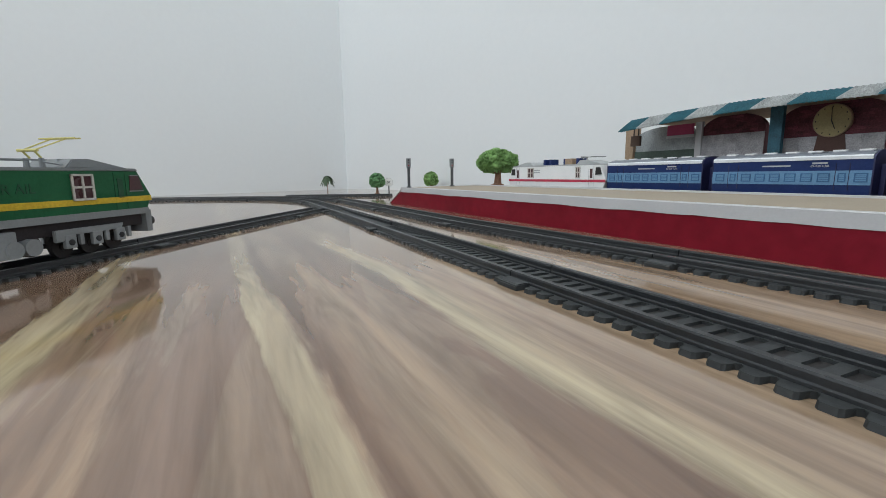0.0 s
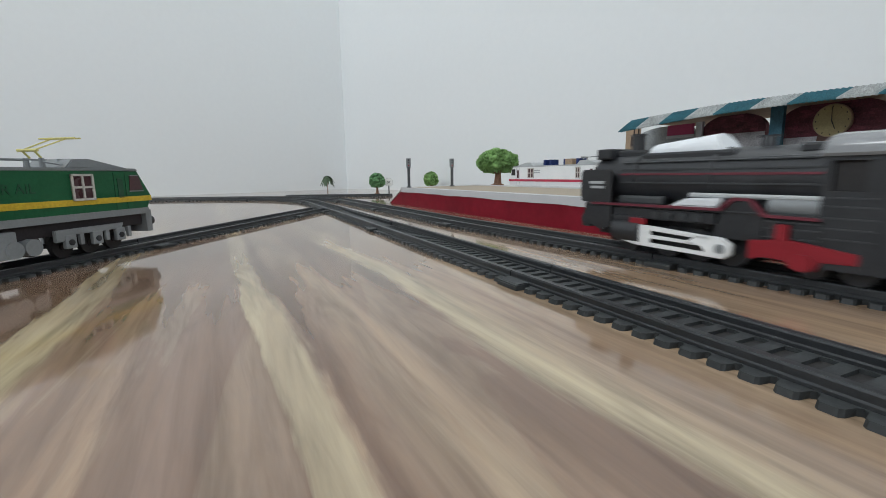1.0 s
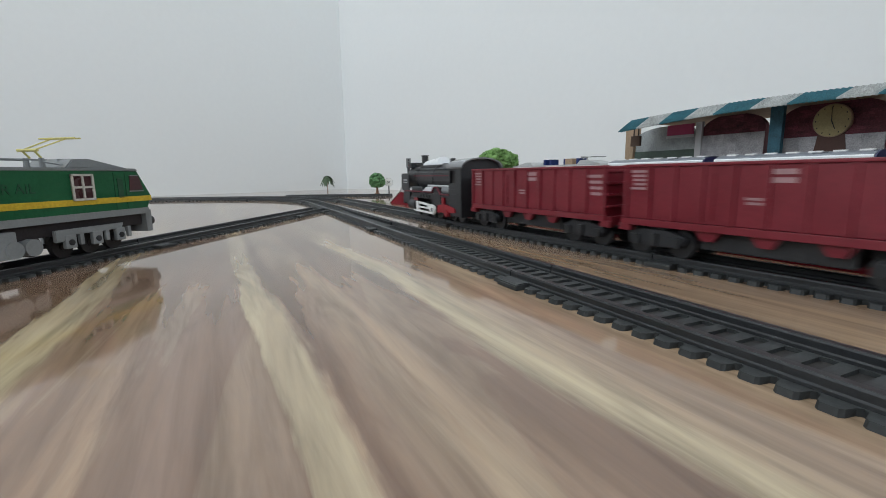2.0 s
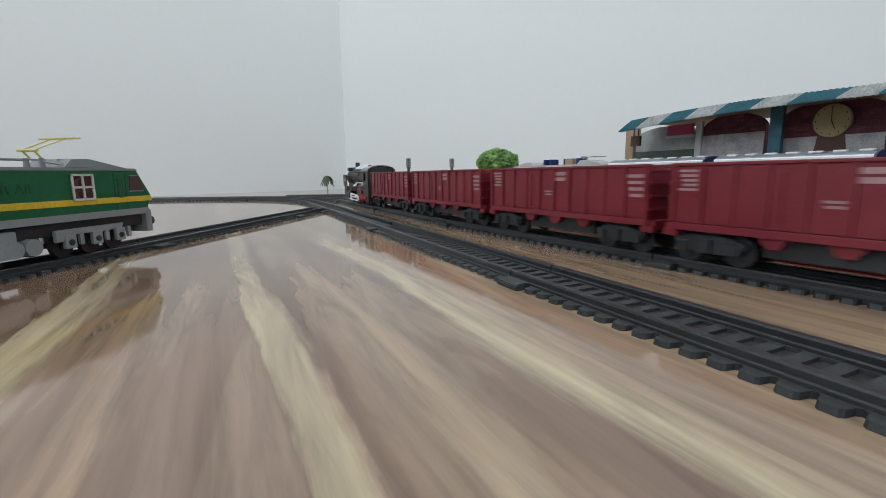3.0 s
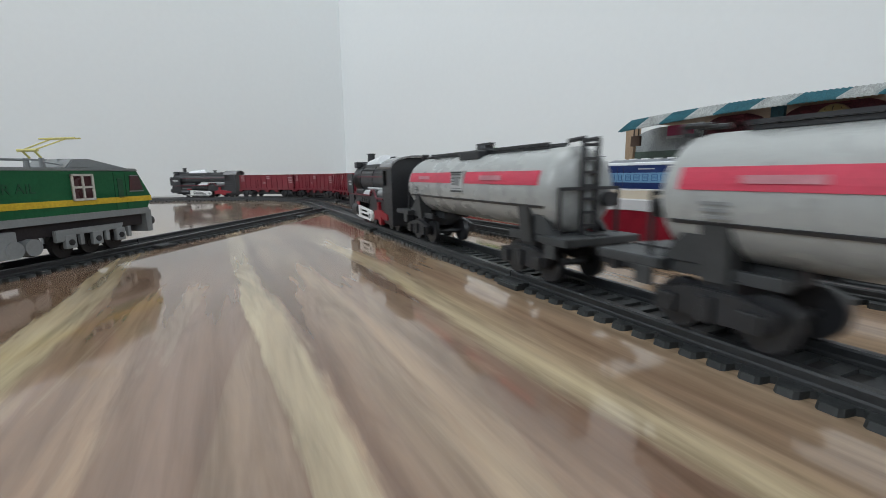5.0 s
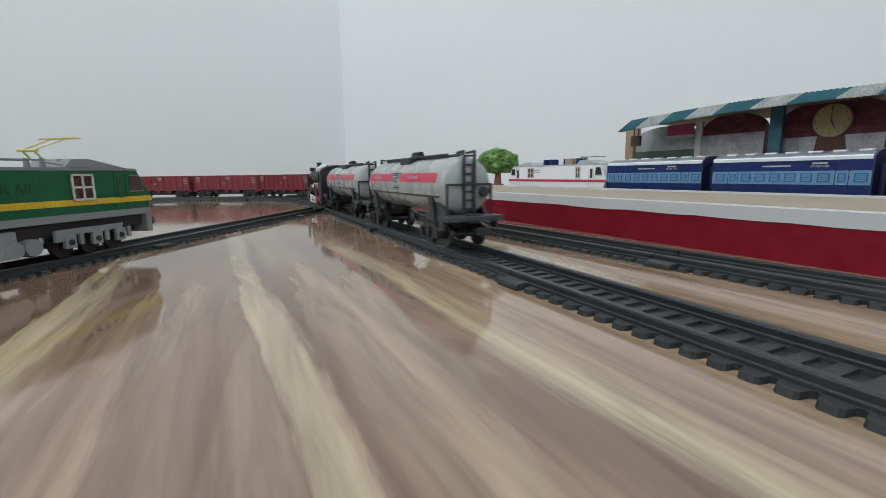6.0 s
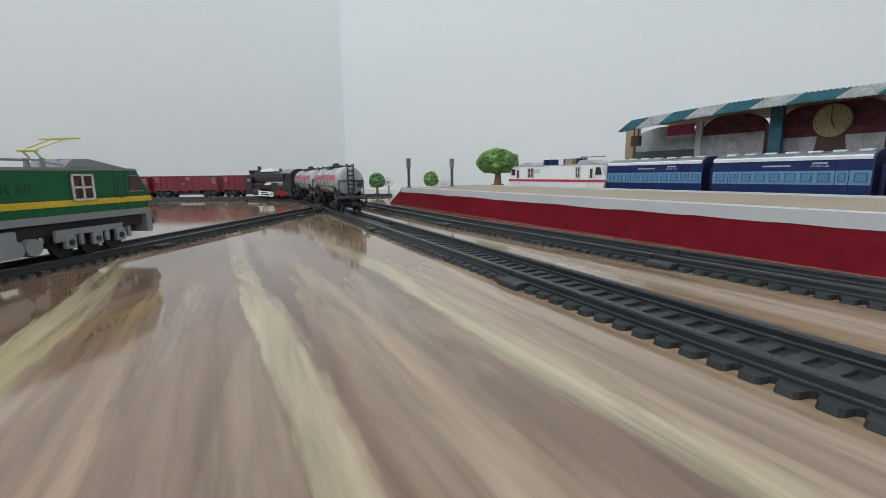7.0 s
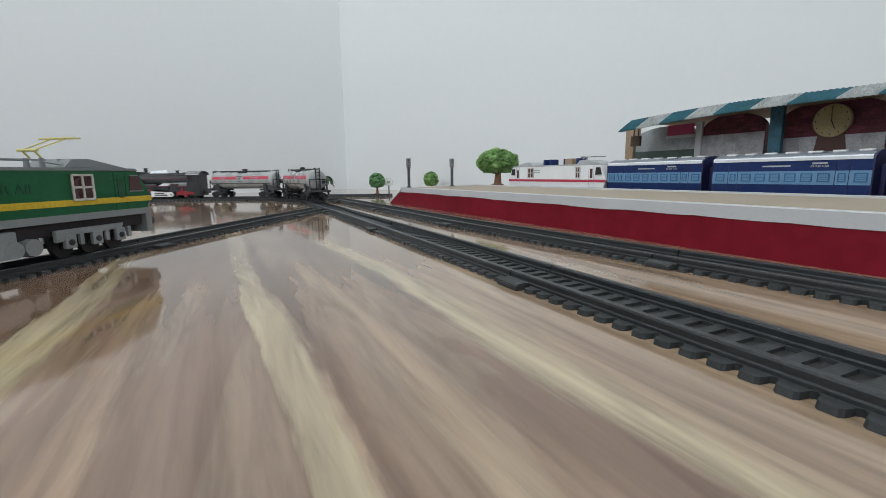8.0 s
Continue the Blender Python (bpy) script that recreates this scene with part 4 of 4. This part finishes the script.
def coach(m):
    c = thing("passenger_coach", m, "navy and light blue paper passenger coach with grey roof", "coach", "blue coaches")
    L, W, z0, z1 = 0.0492, 0.0148, 0.0130, 0.0468
    part("body", box(-L, L, -W, W, z0, z1, .0004), M_NAVY, c)
    for e in (-1, 1):
        part("end_panel", prism(arch(-W - .0002, W + .0002, z0, z1, .0052), min(e * L, e * (L + .0008)), max(e * L, e * (L + .0008))), M_NAVYEND, c, "dark navy end panel")
        part("gangway", box(min(e * (L + .0008), e * (L + .0035)), max(e * (L + .0008), e * (L + .0035)), -.0055, .0055, z0, .0430, .0005), M_NAVYEND, c)
        b = bogie(c, e * .030, .017)
        b.matrix_basis = pose(e * .030, 0, RAIL_TOP)
    part("roof", prism(arch(-W - .0005, W + .0005, z1, z1 + .0004, .0050, 18), -L + .0002, L - .0002), M_COACHROOF, c, "rounded grey roof", True)
    # pale strips paint the highlight of the glossy roof edge
    for e in (-1, 1):
        part("eave_highlight", prism([(e * (W + .0007), z1 - .0006), (e * (W + .0009), z1 + .0014), (e * (W - .0002), z1 + .0022), (e * (W - .0012), z1 + .0012)], -L + .0002, L - .0002), M_SILVER, c, "pale strip standing for the highlight along the eaves")
    for i in range(7):
        x = -L + .007 + i * .0138
        part("roof_vent", box(x - .0035, x + .0035, .0030, .0075, z1 + .0040, z1 + .0058, .0004), M_WHITE, c, "white roof ventilator")
    for s in (-1, 1):
        y0, y1 = min(s * W, s * (W + .0003)), max(s * W, s * (W + .0003))
        part("light_band", box(-L, L, y0, y1, .0300, .0392), M_SKY, c, "light blue window band")
        for i in range(10):
            x = -L + .0050 + i * .0097
            g = new("side_window" if i not in (1, 8) else "door_window")
            g.parent = c
            w = .0034 if i not in (1, 8) else .0021
            ya, yb = min(s * W, s * (W + .0007)), max(s * W, s * (W + .0007))
            fr = bmesh.new()
            for a0, a1, b0, b1 in ((-w, -w + .0007, .0318, .0376), (w - .0007, w, .0318, .0376), (-w + .0007, w - .0007, .0318, .0325), (-w + .0007, w - .0007, .0369, .0376)):
                box(x + a0, x + a1, ya, yb, b0, b1, bm=fr)
            part("frame", fr, M_WINBLUE, g)
            part("pane", box(x - w + .0007, x + w - .0007, y0, max(y0, min(s * W, s * (W + .0005))) if s < 0 else s * (W + .0005), .0325, .0369), M_SKY, g)
            for k in range(3):
                zz = .0335 + k * .0011
                part("bar", box(x - w + .0008, x + w - .0008, min(s * W, s * (W + .0006)), max(s * W, s * (W + .0006)), zz, zz + .0003), M_WINBLUE, g)
        for x in (-L + .0147, -L + .0826):
            for dx in (-.0036, .0036):
                part("door_line", box(x + dx - .0002, x + dx + .0002, y0, max(y1, s * (W + .0004)) if s > 0 else y1, .0265, .0440), M_NAVYEND, c)
        bars(c, "print", M_LGREY, -.0050, .0432, 1, s * (W + .0001), s, .018, .0010)
        bars(c, "print", M_LGREY, -.0262, .0447, 1, s * (W + .0001), s, .0085, .0011)
        letters("CHAIR CAR", .0020, M_LGREY, c, Matrix.Translation((-.0168 if s > 0 else -.0290, s * (W + .0002), .0416)) @ pose(0, 0, 0, 90, 0, 180 if s > 0 else 0))
    return c


# ---------------------------------------------------------------- platform and station
def platform():
    p = thing("platform", at(0.455, 0, 0.2198), "red painted platform with white edge and sand-coloured top", "platform")
    x0, x1, top, wid = -0.75, 0.622, 0.0236, 0.113
    prof = [(x0, 0.0), (x1, 0.0), (x1 - .045, top - .0062), (x0, top - .0062)]
    part("red_front", prism(prof, -.004, 0.0, "y"), M_PLATRED, p, "red painted front board")
    # white edge with a hand-painted, slightly wavy lower line
    rnd = random.Random(4)
    n = 90
    pts = [(x0 + (x1 - .045 - x0) * i / n, top - .0062 + rnd.uniform(-.0005, .0004)) for i in range(n + 1)]
    part("white_edge", prism(pts + [(x1 - .049, top), (x0, top)], -.0045, .0008, "y"), M_PLATWHITE, p, "white painted platform edge")
    part("white_lip", box(x0, x1 - .050, -.0066, -.0045, top - .001, top + .0002), M_PLATWHITE, p, "white line along the edge")
    part("end_ramp", prism([(x1 - .045, top - .0062), (x1, 0), (x1 - .006, 0), (x1 - .049, top - .0062)], -wid, -.004, "y"), M_PLATRED, p)
    part("ramp_edge", prism([(x1 + .0005, 0.0), (x1 - .0440, top - .0050), (x1 - .0490, top), (x1 - .0470, top + .0004), (x1 - .0425, top - .0048), (x1 + .0022, 0.0)], -wid, .0008, "y"), M_PLATWHITE, p)
    part("top_board", box(x0, x1 - .049, -wid, -.0066, top - .004, top), M_PLATTOP, p, "sand-coloured board top")
    part("rear_front", prism(prof, -wid - .004, -wid, "y"), M_PLATRED, p)
    part("rear_white_edge", prism([(a, b + .004) for a, b in pts] + [(x1 - .049, top + .0012), (x0, top + .0012)], -wid - .005, -wid + .003, "y"), M_PLATWHITE, p, "white painted rear edge")
    return p


def station():
    s = thing("station_building", at(TH_P, 0.0045, 0.45, -0.0012), "model station with maroon brick arches and corrugated canopy", "station")
    # canopy: sloping corrugated fascia in teal and white stretches, lower edge towards the tracks
    u0, u1 = -0.10, 0.350
    wave = 0.0038
    n = int((u1 - u0) / wave)
    lengths = (6, 7, 7, 7, 8, 7, 8, 6, 7, 7, 8, 7, 7, 6, 8, 8, 8)
    k, li, teal = 0, 0, True
    while k < n and li < len(lengths):
        e = min(n, k + lengths[li])
        bm = bmesh.new()
        prev = None
        for j in range((e - k) * 4 + 1):
            u = u1 - (k + j / 4) * wave
            near = min(1, (u1 - u) / .17)
            rib = math.sin(2 * math.pi * j / 4)
            tilt = (u1 - u) * .020 + .0028 * math.sin(math.pi * min(1, (u1 - u) / .21))
            row = [bm.verts.new((u - .005 * q, .052 - .014 * q + .0021 * rib, .0835 + tilt + .0018 * near + (.0118 - .0036 * near) * q + .0002 * rib + off)) for q in (0, 1) for off in (0, .0007)]
            if prev:
                a, b = prev, row
                for i0, i1 in ((0, 2), (2, 3), (3, 1), (1, 0)):
                    bm.faces.new((a[i0], a[i1], b[i1], b[i0]))
            prev = row
        bmesh.ops.recalc_face_normals(bm, faces=bm.faces)
        part("canopy_sheet", bm, M_TEAL if teal else M_SHEETWHITE, s, "teal corrugated sheet" if teal else "white corrugated sheet")
        teal, k, li = not teal, e, li + 1
    bm = prism([(u0, .0915 + (u1 - u0) * .010), (u1 - .004, .0930), (u1 - .004, .0955), (u0, .0940 + (u1 - u0) * .010)], -.060, .0375, "y")
    part("canopy_roof", bm, M_CARD, s, "brown card roof")

    def panel(name, ua, ub, z0, z1, rise, material, y0, y1, label):
        return part(name, prism(arch(ua, ub, z0, z1, rise, 18), y0, y1, "y"), material, s, label)

    arches = [(0.2310, 0.2905, .0800, .0150), (0.1475, 0.2170, .0850, .0120), (0.070, 0.138, .0850, .0130), (-0.01, .060, .086, .013)]
    for ua, ub, zs, rise in arches:
        panel("arch_wall", ua, ub, 0.0, zs, rise, M_BRICK, 0.0, -.006, "maroon brick arch wall")
        # brick courses, each brick proud of the wall
        for r in range(14):
            zz = .0695 + r * .0021
            m = 9
            for i in range(m):
                w = (ub - ua) / m
                c0 = ua + w * i + (w / 2 if r % 2 else 0) + .0003
                c1 = c0 + w - .0006
                ctr, hw = (ua + ub) / 2, (ub - ua) / 2
                top = max(abs(c0 - ctr), abs(c1 - ctr)) / hw
                if top >= .98 or zz + .0019 > zs + rise * math.sqrt(1 - top * top) - .0006:
                    continue
                part("brick", box(c0 - .00015, c1 + .00015, -.0001, .0003, zz, zz + .0020), M_BRICK, s)
        part("stone_backing", box(ua + .0002, ub - .0002, -.0001, .0007, .0440, .0444 + .0079 * (4 if ua > .22 else 3)), M_STONE, s, "grey stone-patterned lower wall")
        m = 5
        for i in range(m):
            w = (ub - ua) / m
            for r in range(4 if ua > .22 else 3):
                part("stone", box(ua + w * i + .0003, ua + w * (i + 1) - .0003, -.0001, .0010, .045 + r * .0079, .045 + r * .0079 + .0075, .0002), M_STONE, s)
    # doorway under the clock, and the clock
    part("doorway", prism([(.168, .040), (.194, .040), (.189, .075), (.173, .075)], .0011, .0022, "y"), plain("dark_brown_door", (.085, .035, .025), .6), s, "dark brown doorway")
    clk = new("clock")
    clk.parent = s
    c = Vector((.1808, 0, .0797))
    part("rim", tube((c.x, .0008, c.z), (c.x, .0036, c.z), .0130, seg=40), M_CARD, clk, "thin brown rim")
    part("face", tube((c.x, .0036, c.z), (c.x, .0040, c.z), .0123, seg=40), M_GOLD, clk, "gold clock face")
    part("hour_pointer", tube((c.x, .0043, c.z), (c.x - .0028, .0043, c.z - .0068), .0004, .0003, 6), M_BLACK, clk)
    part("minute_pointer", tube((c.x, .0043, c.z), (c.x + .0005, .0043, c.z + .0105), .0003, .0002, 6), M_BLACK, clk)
    for i in range(12):
        a = 2 * math.pi * i / 12
        q = c + Vector((math.sin(a), 0, math.cos(a))) * .0108
        part("hour_mark", box(q.x - .0003, q.x + .0003, .0040, .0043, q.z - .0005, q.z + .0005), M_DKBROWN, clk)
    # grey end bay with a bright poster, white post and card edge
    panel("end_bay", .2960, .3720, 0.0, .0780, .0120, M_GREYWALL, -.002, -.008, "grey printed end wall")
    part("poster", box(.3000, .3300, -.0015, .0002, .0795, .0900), M_PINK, s, "magenta poster")
    part("poster_strip", box(.2985, .3310, -.0012, .0006, .0765, .0790), M_PLATWHITE, s, "white strip under the poster")
    part("green_dado", box(.2970, .3710, -.0019, .0004, .045, .0640), plain("dull_green_print", (.055, .085, .068), .6, vary=.3), s, "dull green lower wall")
    part("white_post", box(.2890, .2955, -.0010, .0030, 0, .0905, .0004), M_PLATWHITE, s, "white post")
    part("corner_post", box(.3720, .3830, -.010, .0030, 0, .0920, .0004), M_CARD, s, "brown card corner post")
    for ux in (.2045, .060, -.05):
        part("pillar", box(ux + .0022, ux + .0122, .018, .0225, 0, .0955, .0005), M_PILLAR, s, "dark teal painted pillar")
    part("hanging_board", box(.3400, .3520, .028, .031, .0690, .0800, .0004), plain("dark_brown_board", (.07, .035, .02), .6), s, "small dark hanging board")
    for ux in (.3430, .3490):
        part("hanger", box(ux - .0004, ux + .0004, .029, .030, .0800, .0885), M_DKBROWN, s)
    return s


# ---------------------------------------------------------------- scenery
def clump_crown(centre, rx, ry, rz, count, size, seed, parent, material, flat=0.25):
    """Crown of many uneven leaf clumps."""
    rnd = random.Random(seed)
    bm = bmesh.new()
    for i in range(count):
        while True:
            q = Vector((rnd.uniform(-1, 1), rnd.uniform(-1, 1), rnd.uniform(-.75, 1)))
            if .35 < q.length < 1:
                break
        c = Vector(centre) + Vector((q.x * rx, q.y * ry, q.z * rz))
        r = size * rnd.uniform(.55, 1.1)
        k = len(bm.verts)
        bmesh.ops.create_icosphere(bm, subdivisions=2, radius=r)
        bm.verts.ensure_lookup_table()
        off = Vector((rnd.random() * 50, rnd.random() * 50, rnd.random() * 50))
        for v in bm.verts[k:]:
            d = noise.noise(v.co / r * 1.7 + off) * .45
            v.co = c + Vector((v.co.x, v.co.y, v.co.z * .85)) * (1 + d)
    # loose leaves that break the outline
    for i in range(count * 14):
        a, b = rnd.uniform(0, 6.283), rnd.uniform(-.8, 1)
        h = math.sqrt(max(0, 1 - b * b))
        c = Vector(centre) + Vector((rx * h * math.cos(a), ry * h * math.sin(a), rz * b)) * rnd.uniform(.9, 1.12)
        d1 = Vector((rnd.uniform(-1, 1), rnd.uniform(-1, 1), rnd.uniform(-1, 1))).normalized() * size * .46
        d2 = d1.cross(Vector((rnd.uniform(-1, 1), rnd.uniform(-1, 1), rnd.uniform(-1, 1)))).normalized() * size * .30
        bm.faces.new([bm.verts.new(c + w) for w in (d1, d2, -d1, -d2)])
    ob = part("crown", bm, material, parent)
    ob.data.shade_smooth()
    return ob


def tree(x, y, z, label, trunk_h, trunk_r, crown_c, rx, rz, count, size, seed, material):
    t = thing("tree", pose(x, y, z, 0, 0, 20 * seed), label, "tree", "model trees")
    bm = tube((0, 0, 0), (trunk_r * .2, 0, trunk_h), trunk_r * 1.3, trunk_r * .8, 10)
    for i in range(5):
        a = i * 1.26
        tube((0, 0, trunk_h * .7), (rx * .5 * math.cos(a), rx * .5 * math.sin(a), crown_c * .95), trunk_r * .55, trunk_r * .25, 7, bm=bm)
        tube((0, 0, trunk_h * .12), (trunk_r * 2.2 * math.cos(a), trunk_r * 2.2 * math.sin(a), 0), trunk_r * .5, trunk_r * .2, 6, bm=bm)
    part("trunk", bm, M_BARK, t, smooth=True)
    clump_crown((0, 0, crown_c), rx, rx * .8, rz, count, size, seed, t, material)
    return t


def palm(x, y):
    t = thing("palm_tree", pose(x, y, 0), "small dark green model palm tree", "tree", "model trees")
    bm = bmesh.new()
    for i in range(6):
        z0 = i * .0058
        tube((.0006 * math.sin(i * .5), 0, z0), (.0006 * math.sin((i + 1) * .5), 0, z0 + .0058), .0011 - .00007 * i, .0010 - .00007 * i, 8, bm=bm)
    part("trunk", bm, M_BARK, t)
    rnd = random.Random(8)
    for i in range(19):
        a = i * 2.399
        lift = rnd.uniform(-.2, .9)
        bm = bmesh.new()
        prev = None
        for k in range(9):
            f = k / 8
            r = .0180 * f
            zz = .0370 + .016 * lift * f - .023 * f * f
            w = .0046 * math.sin(math.pi * min(1, .12 + f * .86)) * (1 if k % 2 else .55)
            c = Vector((math.cos(a) * r, math.sin(a) * r, zz))
            n = Vector((-math.sin(a), math.cos(a), -.3))
            row = [bm.verts.new(c - n * w), bm.verts.new(c + Vector((0, 0, .0006))), bm.verts.new(c + n * w)]
            if prev:
                bm.faces.new((prev[0], prev[1], row[1], row[0]))
                bm.faces.new((prev[1], prev[2], row[2], row[1]))
            prev = row
        part("frond", bm, M_PALM, t)
    return t


def signal(x, y, z, label):
    t = thing("signal_post", pose(x, y, z, 0, 0, 10), label, "signal", "signal posts")
    part("post", box(-.0017, .0017, -.0017, .0017, 0, .0262, .0003), M_POST, t)
    part("base", box(-.003, .003, -.003, .003, 0, .0014, .0003), M_POST, t)
    part("head", box(-.0029, .0029, -.0016, .0022, .0255, .0375, .0005), M_GREY, t, "grey signal head")
    for zz, mt in ((.0352, M_DARK), (.0322, M_DARK), (.0284, M_RED)):
        part("lamp", tube((0, -.0016, zz), (0, -.0026, zz), .0009, seg=12), mt, t)
    return t


def round_sign(x, y):
    t = thing("round_sign", pose(x, y, 0, 0, 0, 8), "round white sign on a dark post", "sign")
    part("post", box(-.0013, .0013, -.0010, .0010, 0, .0170, .0002), M_POST, t)
    part("disc", tube((0, -.0006, .0245), (0, .0008, .0245), .0088, seg=28), M_WHITE, t, "white disc with a grey rim")
    part("rim", tube((0, .0008, .0245), (0, .0012, .0245), .0092, seg=28), M_GREY, t)
    for r in (35, -35):
        ob = part("mark", box(-.0045, .0045, -.0009, -.0006, -.0007, .0007), M_GREY, t)
        ob.matrix_basis = pose(0, 0, .0245, 0, r, 0)
    return t


# ---------------------------------------------------------------- build
build_room()
plat = platform()
station()

loco_1 = steam_loco(Matrix.Identity(4), "steam engines")
wagons_1 = [gondola(Matrix.Identity(4))]
for i in range(3):
    wagons_1.append(copy_thing(wagons_1[0], Matrix.Identity(4)))
loco_2 = copy_thing(loco_1, Matrix.Identity(4))
tanks = [tanker(Matrix.Identity(4))]
tanks.append(copy_thing(tanks[0], Matrix.Identity(4)))

green_loco()
white_loco()
first_coach = coach(at(TH_P, 0.2830, 0.375))
for u in (0.1750, 0.0670):
    copy_thing(first_coach, at(TH_P, u, 0.375))

tree(0.0800, 0.652, 0.0236, "broad model tree with a lobed green crown", .021, .0044, .0325, .0272, .0160, 110, .0062, 1, M_LEAF)
tree(-0.1426, 0.990, 0.0, "small round green model tree", .014, .0024, .0275, .0162, .0156, 80, .0047, 2, M_LEAF2)
tree(-0.0255, 1.050, 0.0, "small round green model tree behind the platform", .014, .0024, .0285, .0170, .0160, 80, .0049, 3, M_LEAF)
palm(-0.279, 1.099)
signal(-0.0434, 0.592, 0.0236, "slim grey signal post on the platform")
signal(0.0136, 0.620, 0.0236, "slim grey signal post on the platform")
round_sign(-0.118, 1.000)

# track
lay(LINE_A, 0.0, S_A_JOIN + 0.75, 0.124 - U_A0, near=(0.0 - U_A0, 1.9 - U_A0 * 0.3))
lay(LINE_B, 0.0, S_B_JOIN + 0.70, 0.1385 - U_B0, near=(0.0 - U_B0, 9.0), lift=-0.00015, plates=(0.33 - U_B0, 0.56 - U_B0))
lay(LINE_C, 0.0, LINE_C.s[-1], 0.2425 + 0.45, near=(0.5, 9.0), lift=-0.0003)
BACK = Line((-0.097, 0.862), math.radians(90) - 0.05).straight(0.2025).done()
lay(BACK, 0.0, 0.2025, 0.19)
COACH_LINE = Line(start_on(TH_P, -0.45, 0.375), TH_P).straight(1.02).done()
lay(COACH_LINE, 0.0, 1.02, 0.3, near=(9.0, 9.9))

ENGINE = 0.118
WAGON_PITCH, TANK_PITCH = 0.1251, 0.1655


def front_1(t):
    """First engine's front along its line; it slows a little towards the end."""
    return (-0.0586 + 0.2258 * t - 0.0053 * max(0.0, t - 4.0) ** 2 + 0.02 * max(0.0, 1 - t) ** 2
            - 0.0055 * math.exp(-((t - 1.3) / 0.7) ** 2))


def front_2(t):
    """Second engine's front along its line."""
    return -0.8530 + 0.2464 * t - 0.0186 * max(0.0, t - 6.5) ** 2


def motions():
    times = [i / 10 for i in range(81)]

    def run(ob, line, zero, front, behind, half):
        walk(ob, [(t, line.pose_at(front(t) - zero - behind, RAIL_TOP, half)) for t in times])
    run(loco_1, LINE_A, U_A0, front_1, ENGINE / 2, 0.028)
    for i, w in enumerate(wagons_1):
        run(w, LINE_A, U_A0, front_1, 0.1868 + i * WAGON_PITCH, 0.039)
    run(loco_2, LINE_B, U_B0, front_2, ENGINE / 2, 0.028)
    for i, w in enumerate(tanks):
        run(w, LINE_B, U_B0, front_2, 0.2030 + i * TANK_PITCH, 0.046)


motions()
